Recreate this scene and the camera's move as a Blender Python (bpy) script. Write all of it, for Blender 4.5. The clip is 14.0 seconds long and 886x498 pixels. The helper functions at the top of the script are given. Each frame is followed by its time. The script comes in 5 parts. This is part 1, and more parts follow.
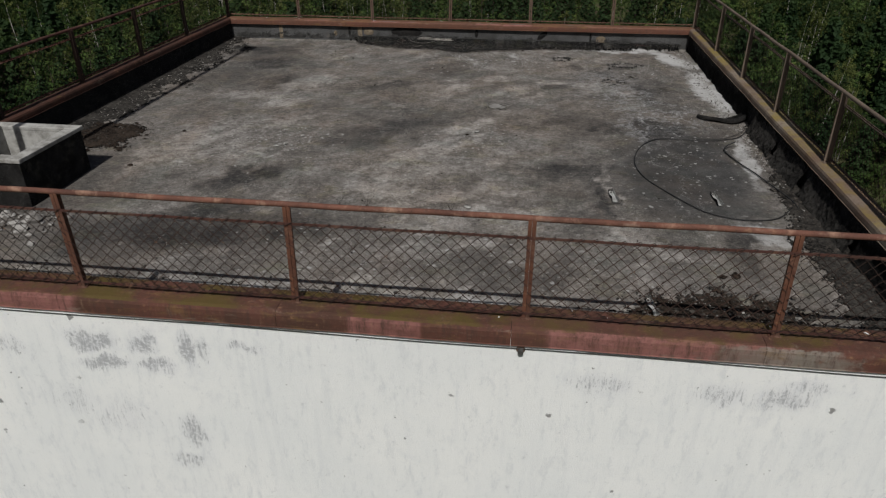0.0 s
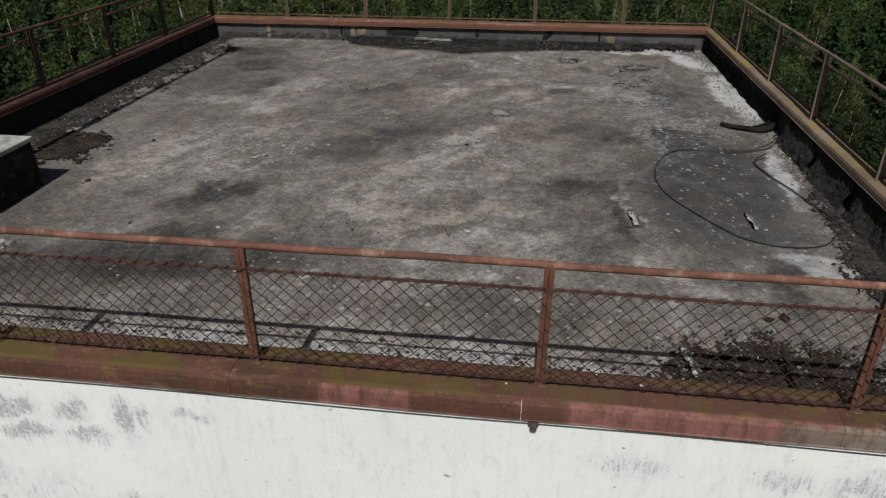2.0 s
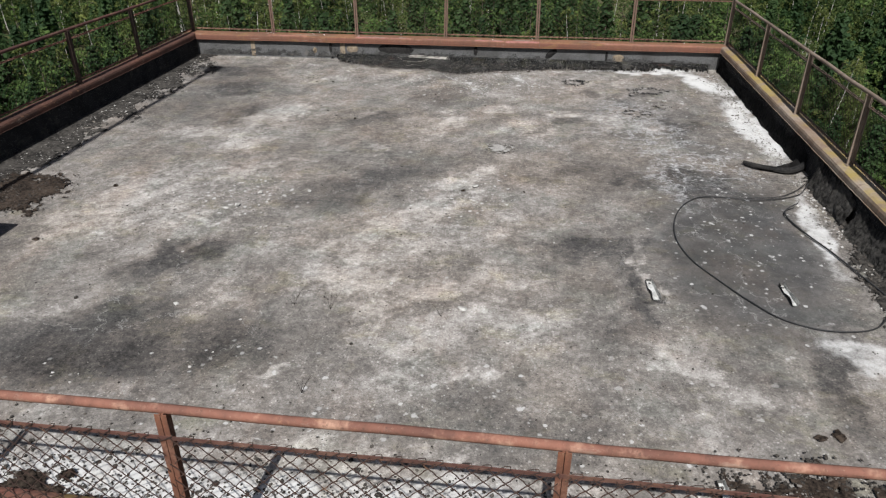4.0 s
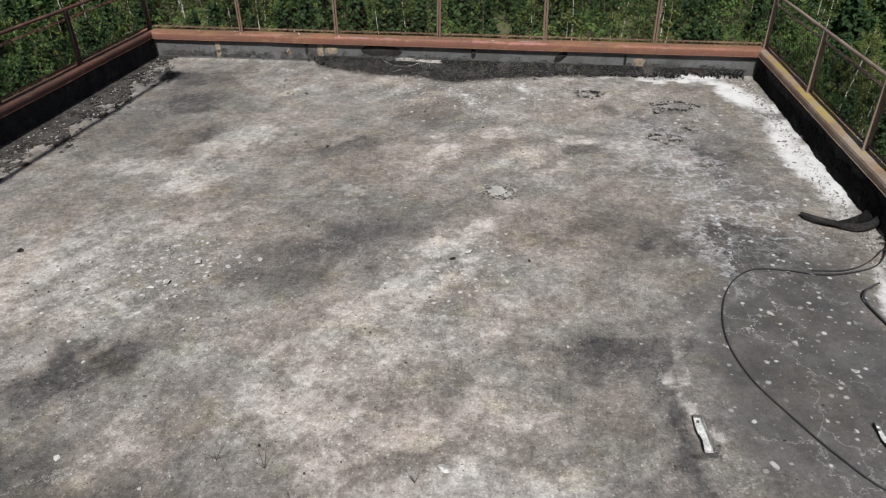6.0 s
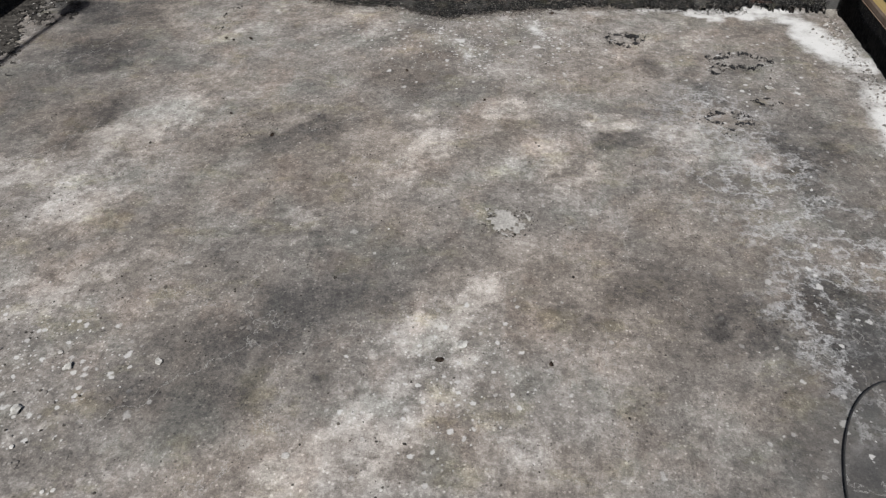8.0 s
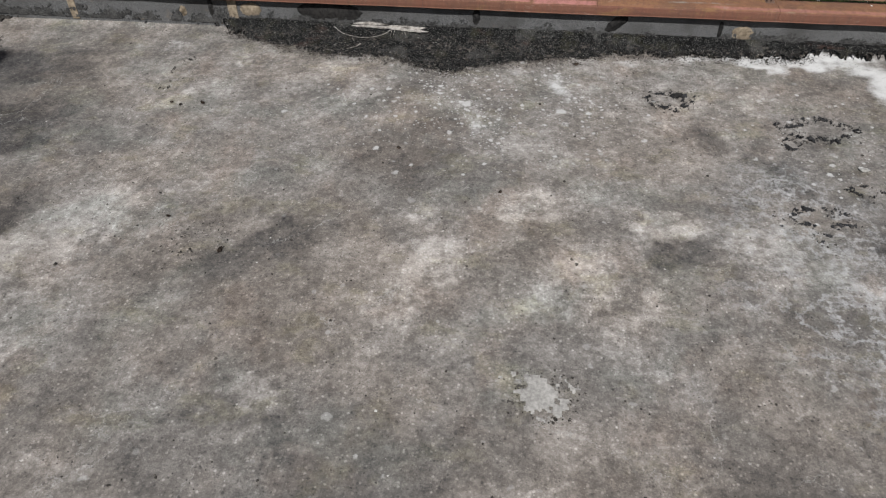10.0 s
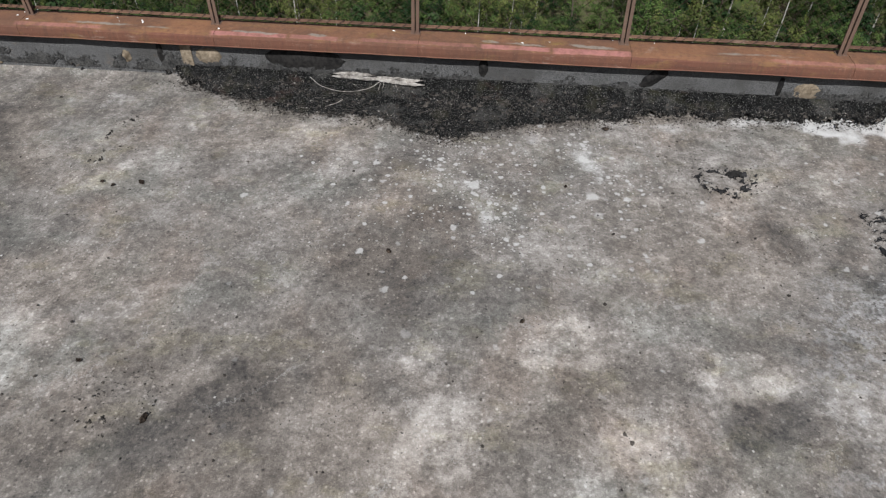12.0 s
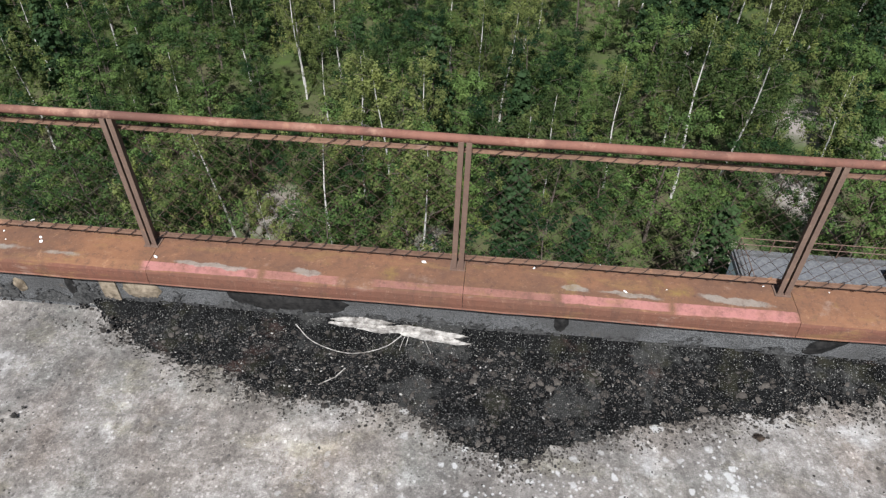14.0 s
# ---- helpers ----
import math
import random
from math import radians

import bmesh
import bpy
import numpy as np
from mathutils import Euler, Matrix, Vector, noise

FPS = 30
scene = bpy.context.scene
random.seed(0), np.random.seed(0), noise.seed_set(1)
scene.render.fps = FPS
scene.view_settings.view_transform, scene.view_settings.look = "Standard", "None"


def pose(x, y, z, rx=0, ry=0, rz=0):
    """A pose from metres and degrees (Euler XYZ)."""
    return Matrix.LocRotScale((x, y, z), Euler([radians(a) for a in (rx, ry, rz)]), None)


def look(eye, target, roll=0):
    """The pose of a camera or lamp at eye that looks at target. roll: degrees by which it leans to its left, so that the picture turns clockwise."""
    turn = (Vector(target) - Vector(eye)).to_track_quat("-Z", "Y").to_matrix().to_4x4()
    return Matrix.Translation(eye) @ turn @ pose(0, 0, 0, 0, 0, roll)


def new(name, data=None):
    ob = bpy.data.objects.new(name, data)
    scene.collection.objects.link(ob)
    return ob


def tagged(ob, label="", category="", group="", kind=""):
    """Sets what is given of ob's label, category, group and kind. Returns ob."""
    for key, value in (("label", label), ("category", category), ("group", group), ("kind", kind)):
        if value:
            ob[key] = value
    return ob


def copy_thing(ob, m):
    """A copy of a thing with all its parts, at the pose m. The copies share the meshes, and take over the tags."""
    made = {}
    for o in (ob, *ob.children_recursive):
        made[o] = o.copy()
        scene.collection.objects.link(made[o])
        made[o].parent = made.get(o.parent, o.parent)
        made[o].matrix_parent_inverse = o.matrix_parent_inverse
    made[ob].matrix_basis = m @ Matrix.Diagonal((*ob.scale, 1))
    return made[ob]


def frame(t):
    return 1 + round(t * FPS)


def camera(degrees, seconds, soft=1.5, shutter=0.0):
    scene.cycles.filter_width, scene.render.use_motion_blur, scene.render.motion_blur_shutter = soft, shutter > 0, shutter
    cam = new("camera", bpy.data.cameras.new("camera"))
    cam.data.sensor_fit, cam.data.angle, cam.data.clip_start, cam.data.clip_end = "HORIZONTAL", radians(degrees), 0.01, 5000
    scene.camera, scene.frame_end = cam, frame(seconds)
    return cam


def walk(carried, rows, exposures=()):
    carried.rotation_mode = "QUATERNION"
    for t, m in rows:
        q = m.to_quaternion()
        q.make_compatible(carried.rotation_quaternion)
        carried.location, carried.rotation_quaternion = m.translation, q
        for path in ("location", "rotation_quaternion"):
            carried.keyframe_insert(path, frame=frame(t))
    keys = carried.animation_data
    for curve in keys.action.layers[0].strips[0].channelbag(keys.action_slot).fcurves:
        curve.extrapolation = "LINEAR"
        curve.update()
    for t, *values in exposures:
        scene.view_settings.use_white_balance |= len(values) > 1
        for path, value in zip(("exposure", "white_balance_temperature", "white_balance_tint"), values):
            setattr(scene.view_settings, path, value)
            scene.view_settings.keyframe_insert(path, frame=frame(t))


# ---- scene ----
cam = camera(65.9, 14.0, soft=1.3)
PATH = [
    (0, (-0.041, -5.089, 4.002), (-0.264, -3.349, 3.041), -0.0),
    (0.5, (-0.061, -4.887, 3.947), (-0.284, -3.147, 2.986), -0.0),
    (1, (-0.084, -4.575, 3.869), (-0.307, -2.834, 2.91), 0.0),
    (1.5, (-0.115, -4.202, 3.811), (-0.339, -2.462, 2.851), -0.1),
    (2, (-0.147, -3.881, 3.738), (-0.371, -2.141, 2.779), 0.0),
    (2.5, (-0.162, -3.747, 3.689), (-0.386, -2.01, 2.723), -0.0),
    (3, (-0.167, -3.48, 3.665), (-0.392, -1.748, 2.691), -0.1),
    (3.5, (-0.203, -3.036, 3.782), (-0.427, -1.305, 2.805), -0.0),
    (4, (-0.228, -2.514, 4.009), (-0.452, -0.781, 3.035), -0.1),
    (4.2, (-0.213, -2.31, 4.13), (-0.443, -0.579, 3.155), -0.3),
    (6.3, (-0.328, 0.257, 4.159), (-0.557, 1.917, 3.068), -0.4),
    (6.5, (-0.341, 0.54, 4.162), (-0.567, 2.157, 3.006), -0.3),
    (7, (-0.4, 1.308, 4.196), (-0.606, 2.803, 2.883), -0.3),
    (7.5, (-0.482, 2.102, 4.226), (-0.68, 3.572, 2.884), -0.2),
    (8, (-0.614, 2.995, 4.201), (-0.807, 4.467, 2.86), -0.3),
    (8.7, (-0.762, 4.196, 4.251), (-0.953, 5.67, 2.913), -0.4),
    (10.8, (-1.123, 5.667, 3.633), (-1.276, 7.149, 2.299), 0.1),
    (11, (-1.147, 5.838, 3.627), (-1.296, 7.321, 2.294), 0.3),
    (11.5, (-1.197, 6.383, 3.61), (-1.343, 7.867, 2.277), 0.4),
    (12, (-1.312, 7.019, 3.608), (-1.453, 8.501, 2.273), 0.5),
    (12.5, (-1.511, 7.749, 3.603), (-1.651, 9.231, 2.268), 0.5),
    (13, (-1.625, 8.566, 3.606), (-1.763, 10.047, 2.27), 0.6),
    (13.5, (-1.825, 9.491, 3.661), (-1.961, 10.972, 2.323), 0.6),
    (14, (-2.049, 10.369, 3.72), (-2.183, 11.848, 2.381), 0.9),
]
EXPOSURE = [(0.0, -0.76, 6470, 10), (1.5, -0.58, 6460, 10), (3.0, -0.24, 6400, 10), (3.5, 0.09, 6360, 10), (4.0, 0.52, 6320, 10), (6.5, 0.46, 6350, 10), (7.5, 0.34, 6360, 10), (8.7, 0.31, 6380, 10), (10.8, 0.23, 6260, 10), (12.5, 0.33, 6180, 10), (13.2, 0.47, 6090, 10), (14.0, 0.80, 6060, 10)]
walk(cam, [(t, look(eye, target, roll)) for t, eye, target, roll in PATH], EXPOSURE)

# ---- light: high midday sun from behind the start, clear sky ----
SUN_WAY = Vector((0.0142, 0.6210, -0.7837)).normalized()
sun = new("sun", bpy.data.lights.new("sun", "SUN"))
sun.data.energy, sun.data.angle, sun.data.color = 4.8, radians(0.40), (1.0, 0.985, 0.96)
sun.matrix_world = look((0, -30, 40), Vector((0, -30, 40)) + SUN_WAY)
world = bpy.data.worlds.new("sky")
scene.world = world
world.use_nodes = True
wt = world.node_tree
sky = wt.nodes.new("ShaderNodeTexSky")
sky.sky_type, sky.sun_disc = "NISHITA", False
sky.dust_density, sky.air_density = 2.5, 0.9
sky.sun_elevation, sky.sun_rotation = radians(51.6), radians(180)
wt.nodes["Background"].inputs["Strength"].default_value = 0.045
wt.links.new(sky.outputs[0], wt.nodes["Background"].inputs["Color"])


# ---- node helpers ----
class Mat:
    """A Principled material and short ways to wire it."""

    def __init__(self, name, rough=0.9, metal=0.0, spec=0.3):
        self.m = bpy.data.materials.new(name)
        self.m.use_nodes = True
        self.t = self.m.node_tree
        self.b = self.t.nodes["Principled BSDF"]
        self.b.inputs["Roughness"].default_value = rough
        self.b.inputs["Metallic"].default_value = metal
        self.b.inputs["Specular IOR Level"].default_value = spec
        self.co = self.node("ShaderNodeTexCoord").outputs["Object"]

    def node(self, kind, **props):
        n = self.t.nodes.new(kind)
        for key, value in props.items():
            setattr(n, key, value)
        return n

    def put(self, socket, value):
        if isinstance(value, bpy.types.NodeSocket):
            self.t.links.new(value, socket)
        elif isinstance(value, tuple) and len(value) == 3 and socket.type == "RGBA":
            socket.default_value = (*value, 1)
        else:
            socket.default_value = value

    def math(self, op, a, b=0.0, clamp=False):
        n = self.node("ShaderNodeMath", operation=op, use_clamp=clamp)
        self.put(n.inputs[0], a), self.put(n.inputs[1], b)
        return n.outputs[0]

    def vmath(self, op, a, b=(0, 0, 0)):
        n = self.node("ShaderNodeVectorMath", operation=op)
        self.put(n.inputs[0], a), self.put(n.inputs[1], b)
        return n.outputs["Value"] if op == "LENGTH" else n.outputs[0]

    def scaled(self, vec, s):
        return self.vmath("MULTIPLY", vec, s)

    def noise(self, scale, detail=4.0, rough=0.6, vec=None, colour=False, distortion=0.0):
        n = self.node("ShaderNodeTexNoise")
        self.put(n.inputs["Vector"], self.co if vec is None else vec)
        n.inputs["Scale"].default_value, n.inputs["Detail"].default_value = scale, detail
        n.inputs["Roughness"].default_value, n.inputs["Distortion"].default_value = rough, distortion
        return n.outputs["Color" if colour else "Fac"]

    def cells(self, scale, vec=None, feature="F1", out="Distance", randomness=1.0):
        n = self.node("ShaderNodeTexVoronoi", feature=feature)
        self.put(n.inputs["Vector"], self.co if vec is None else vec)
        n.inputs["Scale"].default_value, n.inputs["Randomness"].default_value = scale, randomness
        return n.outputs[out]

    def ramp(self, value, a, b, lo=0.0, hi=1.0):
        n = self.node("ShaderNodeMapRange", interpolation_type="SMOOTHSTEP")
        self.put(n.inputs[0], value)
        for i, v in enumerate((a, b, lo, hi)):
            n.inputs[i + 1].default_value = v
        return n.outputs[0]

    def mix(self, fac, a, b, how="MIX"):
        n = self.node("ShaderNodeMix", data_type="RGBA", blend_type=how)
        self.put(n.inputs[0], fac), self.put(n.inputs[6], a), self.put(n.inputs[7], b)
        return n.outputs[2]

    def warped(self, amount, scale, detail=4.0):
        """The object coordinates, pushed about by noise."""
        push = self.vmath("SUBTRACT", self.noise(scale, detail, 0.65, colour=True), (0.5, 0.5, 0.5))
        return self.vmath("ADD", self.co, self.vmath("MULTIPLY", push, (amount,) * 3))

    def spot(self, vec, centre, size, turn=0.0, hard=0.25, axes="XY"):
        """A soft-edged ellipse in one plane of the object coordinates."""
        n = self.node("ShaderNodeMapping", vector_type="TEXTURE")
        self.put(n.inputs["Vector"], vec)
        i, j = "XYZ".index(axes[0]), "XYZ".index(axes[1])
        loc, sc, rot = [0.0] * 3, [1e4] * 3, [0.0] * 3
        loc[i], loc[j], sc[i], sc[j] = *centre, *size
        rot[3 - i - j] = radians(turn)
        for key, v in (("Location", loc), ("Scale", sc), ("Rotation", rot)):
            n.inputs[key].default_value = v
        return self.ramp(self.vmath("LENGTH", n.outputs[0]), 1.0, hard)

    def spots(self, vec, rows, axes="XY"):
        """The largest of several ellipses, each weighted: (u, v, ru, rv, turn, weight)."""
        total = None
        for u, v, ru, rv, turn, weight in rows:
            one = self.math("MULTIPLY", self.spot(vec, (u, v), (ru, rv), turn, 0.15, axes), weight)
            total = one if total is None else self.math("MAXIMUM", total, one)
        return total

    def blocks(self, vec, rows, axes="XY", soft=0.12):
        """Like spots(), but right-angled patches with fairly crisp edges: (u, v, half u, half v, weight)."""
        total = None
        i, j = "XYZ".index(axes[0]), "XYZ".index(axes[1])
        for u, v, ru, rv, weight in rows:
            loc, sc = [0.0] * 3, [1e4] * 3
            loc[i], loc[j], sc[i], sc[j] = u, v, ru, rv
            n = self.node("ShaderNodeMapping", vector_type="TEXTURE")
            self.put(n.inputs["Vector"], vec)
            n.inputs["Location"].default_value, n.inputs["Scale"].default_value = loc, sc
            x = self.node("ShaderNodeSeparateXYZ")
            self.put(x.inputs[0], self.vmath("ABSOLUTE", n.outputs[0]))
            one = self.math("MULTIPLY", self.ramp(self.math("MAXIMUM", x.outputs[i], x.outputs[j]), 1.0, 1.0 - soft), weight)
            total = one if total is None else self.math("MAXIMUM", total, one)
        return total

    def ragged(self, mask, fine, coarse, lo=0.30, hi=0.72):
        """Breaks up a soft mask with two noises."""
        shaken = self.math("ADD", mask, self.math("ADD", self.math("MULTIPLY", self.math("SUBTRACT", fine, 0.5), 0.9), self.math("MULTIPLY", self.math("SUBTRACT", coarse, 0.5), 1.5)))
        return self.math("MULTIPLY", self.ramp(shaken, lo, hi), self.ramp(mask, 0.02, 0.2))

    def stain(self, name):
        return self.node("ShaderNodeAttribute", attribute_name=name).outputs["Fac"]

    def chance(self):
        return self.node("ShaderNodeObjectInfo").outputs["Random"]

    def island(self):
        return self.node("ShaderNodeNewGeometry").outputs["Random Per Island"]

    def done(self, colour, bump=None, strength=0.3, distance=0.01, rough=None):
        self.put(self.b.inputs["Base Color"], colour)
        if rough is not None:
            self.put(self.b.inputs["Roughness"], rough)
        if bump is not None:
            n = self.node("ShaderNodeBump")
            n.inputs["Strength"].default_value, n.inputs["Distance"].default_value = strength, distance
            self.put(n.inputs["Height"], bump)
            self.put(self.b.inputs["Normal"], n.outputs[0])
        return self.m


# ---- materials ----
# where the screed is stained, limed or worn: x, y, half-widths, turn, strength
DARK_NEAR = [(-4.13, 4.05, 0.61, 0.28, 49, 1.0), (-4.08, 4.29, 0.43, 0.2, 37, 1.0), (-4.29, 2.89, 0.62, 0.35, 13, 0.8), (-4.14, 2.94, 0.48, 0.25, -21, 0.9), (-3.44, 2.29, 0.94, 0.45, 24, 0.75), (-3.11, 2.6, 0.57, 0.3, 25, 0.7),
             (-4.9, 1.93, 0.8, 0.4, 12, 0.7), (0.56, 4.83, 0.52, 0.3, 25, 1.0), (1.04, 3.9, 0.64, 0.13, -81, 0.85), (2.62, 2.66, 0.73, 0.22, -100, 0.7), (-0.86, 4.46, 0.4, 0.25, -34, 0.45), (-0.32, 1.7, 0.69, 0.3, 17, 0.4),
             (0.88, 3.06, 0.47, 0.3, -8, 0.5), (-7.2, 3.2, 1.0, 1.7, 0, 0.6), (-4.2, 2.3, 1.6, 0.60, 10, 1.0)]
DARK_MID = [(-2.5, 6.5, 1.15, 0.55, 52, 0.66), (-2.0, 7.2, 0.45, 0.3, 30, 0.4), (-3.1, 5.9, 0.5, 0.35, 50, 0.6), (-3.21, 7.06, 0.48, 0.4, 17, 0.35), (1.36, 6.89, 0.33, 0.22, -73, 0.75),
            (0.99, 7.29, 0.75, 0.4, -57, 0.5), (0.58, 9.72, 0.36, 0.18, 16, 0.6), (2.25, 7.1, 0.75, 0.60, 20, 0.85), (2.75, 6.5, 0.6, 1.0, 0, 0.6), (1.1, 4.77, 0.51, 0.14, -107, 0.8), (0.53, 4.48, 0.51, 0.25, 20, 0.7)]
DARK_FAR = [(-7.11, 12.23, 0.81, 0.4, -18, 0.8), (-6.47, 10.88, 0.81, 0.6, 67, 0.8), (-5.38, 9.18, 0.83, 0.45, 74, 0.7), (-1.85, 10.62, 0.57, 0.35, -38, 0.5), (0.47, 9.48, 0.27, 0.2, -31, 0.6), (2.36, 9.38, 0.84, 0.4, -80, 0.72),
            (-3.27, 9.1, 0.35, 0.3, 7, 0.5), (1.44, 9.13, 0.64, 0.25, -90, 0.4), (-3.0, 9.44, 0.39, 0.25, 22, 0.7), (-6.26, 12.26, 0.57, 0.35, -37, 0.6), (1.04, 11.52, 0.29, 0.25, -55, 0.6), (1.77, 10.8, 0.27, 0.3, -38, 0.6),
            (-2.11, 11.3, 0.42, 0.25, 30, 0.45), (-5.27, 10.91, 0.46, 0.3, -23, 0.4), (-6.7, 10.6, 0.7, 2.1, 0, 0.5), (2.95, 8.6, 0.5, 1.7, 0, 0.35)]
LIGHT_NEAR = [(-5.87, 5.35, 1.44, 0.5, 77, 0.7), (-5.62, 8.53, 1.01, 0.35, 27, 0.7), (-4.08, 5.48, 0.24, 0.12, 35, 1.0), (-4.36, 5.11, 0.32, 0.15, 37, 0.8), (-1.49, 5.58, 1.35, 0.28, 50, 0.65), (-2.23, 4.76, 0.83, 0.3, 42, 0.6),
              (-1.39, 3.94, 1.26, 0.45, 14, 0.75), (-0.85, 3.07, 1.3, 0.4, 10, 0.7), (1.19, 4.6, 0.49, 0.08, -83, 1.0), (1.62, 2.49, 0.53, 0.35, -44, 0.75), (-2.36, 2.07, 0.15, 0.09, 68, 1.3), (-0.4, 2.18, 0.14, 0.08, 28, 1.2),
              (-5.21, 2.69, 0.53, 0.3, 91, 0.6), (-3.48, 3.44, 0.41, 0.2, 28, 0.5), (-1.07, 2.15, 1.02, 0.3, 27, 0.5), (-1.7, 0.8, 5.0, 0.45, 0, 0.7),
              (-1.3, 4.9, 1.7, 0.65, 38, 0.5), (-5.0, 5.6, 0.9, 1.3, -12, 0.55), (-3.3, 4.9, 0.8, 0.55, 40, 0.4)]
LIGHT_FAR = [(-2.55, 7.88, 0.28, 0.2, 32, 0.9), (-1.58, 9.16, 0.76, 0.2, 74, 0.6), (-0.62, 10.07, 0.29, 0.25, 23, 0.7), (0.06, 9.31, 0.74, 0.25, 71, 0.5), (-4.82, 9.22, 0.94, 0.35, 75, 0.8), (-4.83, 7.85, 0.51, 0.35, 59, 0.7),
             (-4.42, 6.75, 0.34, 0.3, 89, 0.7), (-1.1, 6.74, 0.6, 0.18, 28, 0.9), (-0.84, 6.36, 0.21, 0.15, -53, 0.9), (1.5, 9.54, 0.61, 0.25, -31, 0.6), (-4.12, 10.23, 0.77, 0.3, -9, 0.35), (-1.66, 9.35, 0.66, 0.16, 72, 0.7),
             (0.38, 9.94, 0.23, 0.25, 31, 0.8), (1.14, 9.89, 0.22, 0.2, 41, 0.9), (-4.19, 9.52, 0.15, 0.18, 39, 0.9), (-0.35, 9.1, 0.9, 0.8, 0, 0.5), (-3.6, 12.2, 1.7, 0.8, 0, 0.42), (0.4, 12.3, 1.6, 0.7, 0, 0.42), (-0.4, 10.9, 1.5, 0.6, 20, 0.3)]
BROWN = [(0.19, 7.18, 1.25, 0.6, 1, 0.8), (-2.16, 8.96, 0.99, 0.5, 20, 0.8), (-3.72, 6.8, 1.04, 0.5, -34, 0.5), (-5.65, 9.24, 0.67, 0.4, 95, 0.8), (-2.51, 8.66, 0.6, 0.5, -5, 0.8), (1.06, 7.6, 0.56, 0.4, -75, 0.5),
         (-2.26, 9.36, 0.9, 0.25, -69, 0.9), (-2.15, 10.86, 0.43, 0.3, -42, 0.8), (-1.57, 9.05, 0.63, 0.3, 66, 0.6), (-0.98, 3.99, 0.88, 0.6, -4, 0.6), (0.4, 11.4, 0.9, 0.6, 0, 0.6)]
VEINED = [(2.3, 8.0, 0.8, 0.9, 0, 1.0), (1.8, 9.1, 0.7, 0.6, 0, 0.9), (1.9, 7.0, 0.4, 0.7, 0, 0.8), (1.6, 10.2, 0.8, 0.7, 0, 0.7)]
LIMED = [(3.42, 12.4, 1.25, 0.50, -72, 1.0), (3.68, 9.6, 2.6, 0.40, -88, 0.92), (3.52, 5.7, 1.6, 0.22, 81, 0.85), (3.12, 3.0, 0.75, 0.42, -38, 0.7), (2.2, 13.22, 1.5, 0.22, 0, 0.85),
         (-0.52, 12.5, 0.6, 0.22, -78, 0.62), (-1.45, 11.75, 1.1, 0.22, -84, 0.44), (-1.1, 12.72, 0.35, 0.2, 10, 0.36), (2.48, 13.42, 1.2, 0.24, 0, 0.95), (1.87, 13.08, 0.55, 0.18, -27, 0.9), (0.6, 13.06, 1.3, 0.14, 3, 0.48), (-5.5, 12.9, 1.4, 0.25, 4, 0.4),
         (-2.0, 0.62, 4.9, 0.62, 0, 0.84)]
LICHENED = [(-0.5, 12.45, 0.7, 0.25, -71, 1.6), (-1.5, 11.8, 1.1, 0.30, -74, 1.7), (2.5, 6.5, 1.5, 4.5, 0, 0.66), (-1.3, 11.9, 2.4, 1.5, 0, 0.80), (-1.42, 11.6, 0.35, 1.0, 0, 1.5), (-0.35, 12.2, 0.4, 0.7, 0, 1.2), (2.2, 11.3, 1.6, 2.2, 0, 0.66), (-0.5, 7.5, 7.5, 7.5, 0, 0.40), (-0.5, 1.5, 5.0, 1.6, 0, 0.62),
            (-4.2, 5.8, 1.0, 0.7, 0, 0.95), (-0.9, 6.2, 1.0, 0.9, 0, 0.9)]
POOLED = [(2.35, 4.95, 1.22, 2.2, 0, 1.0), (2.9, 6.2, 0.7, 1.0, 0, 0.6)]


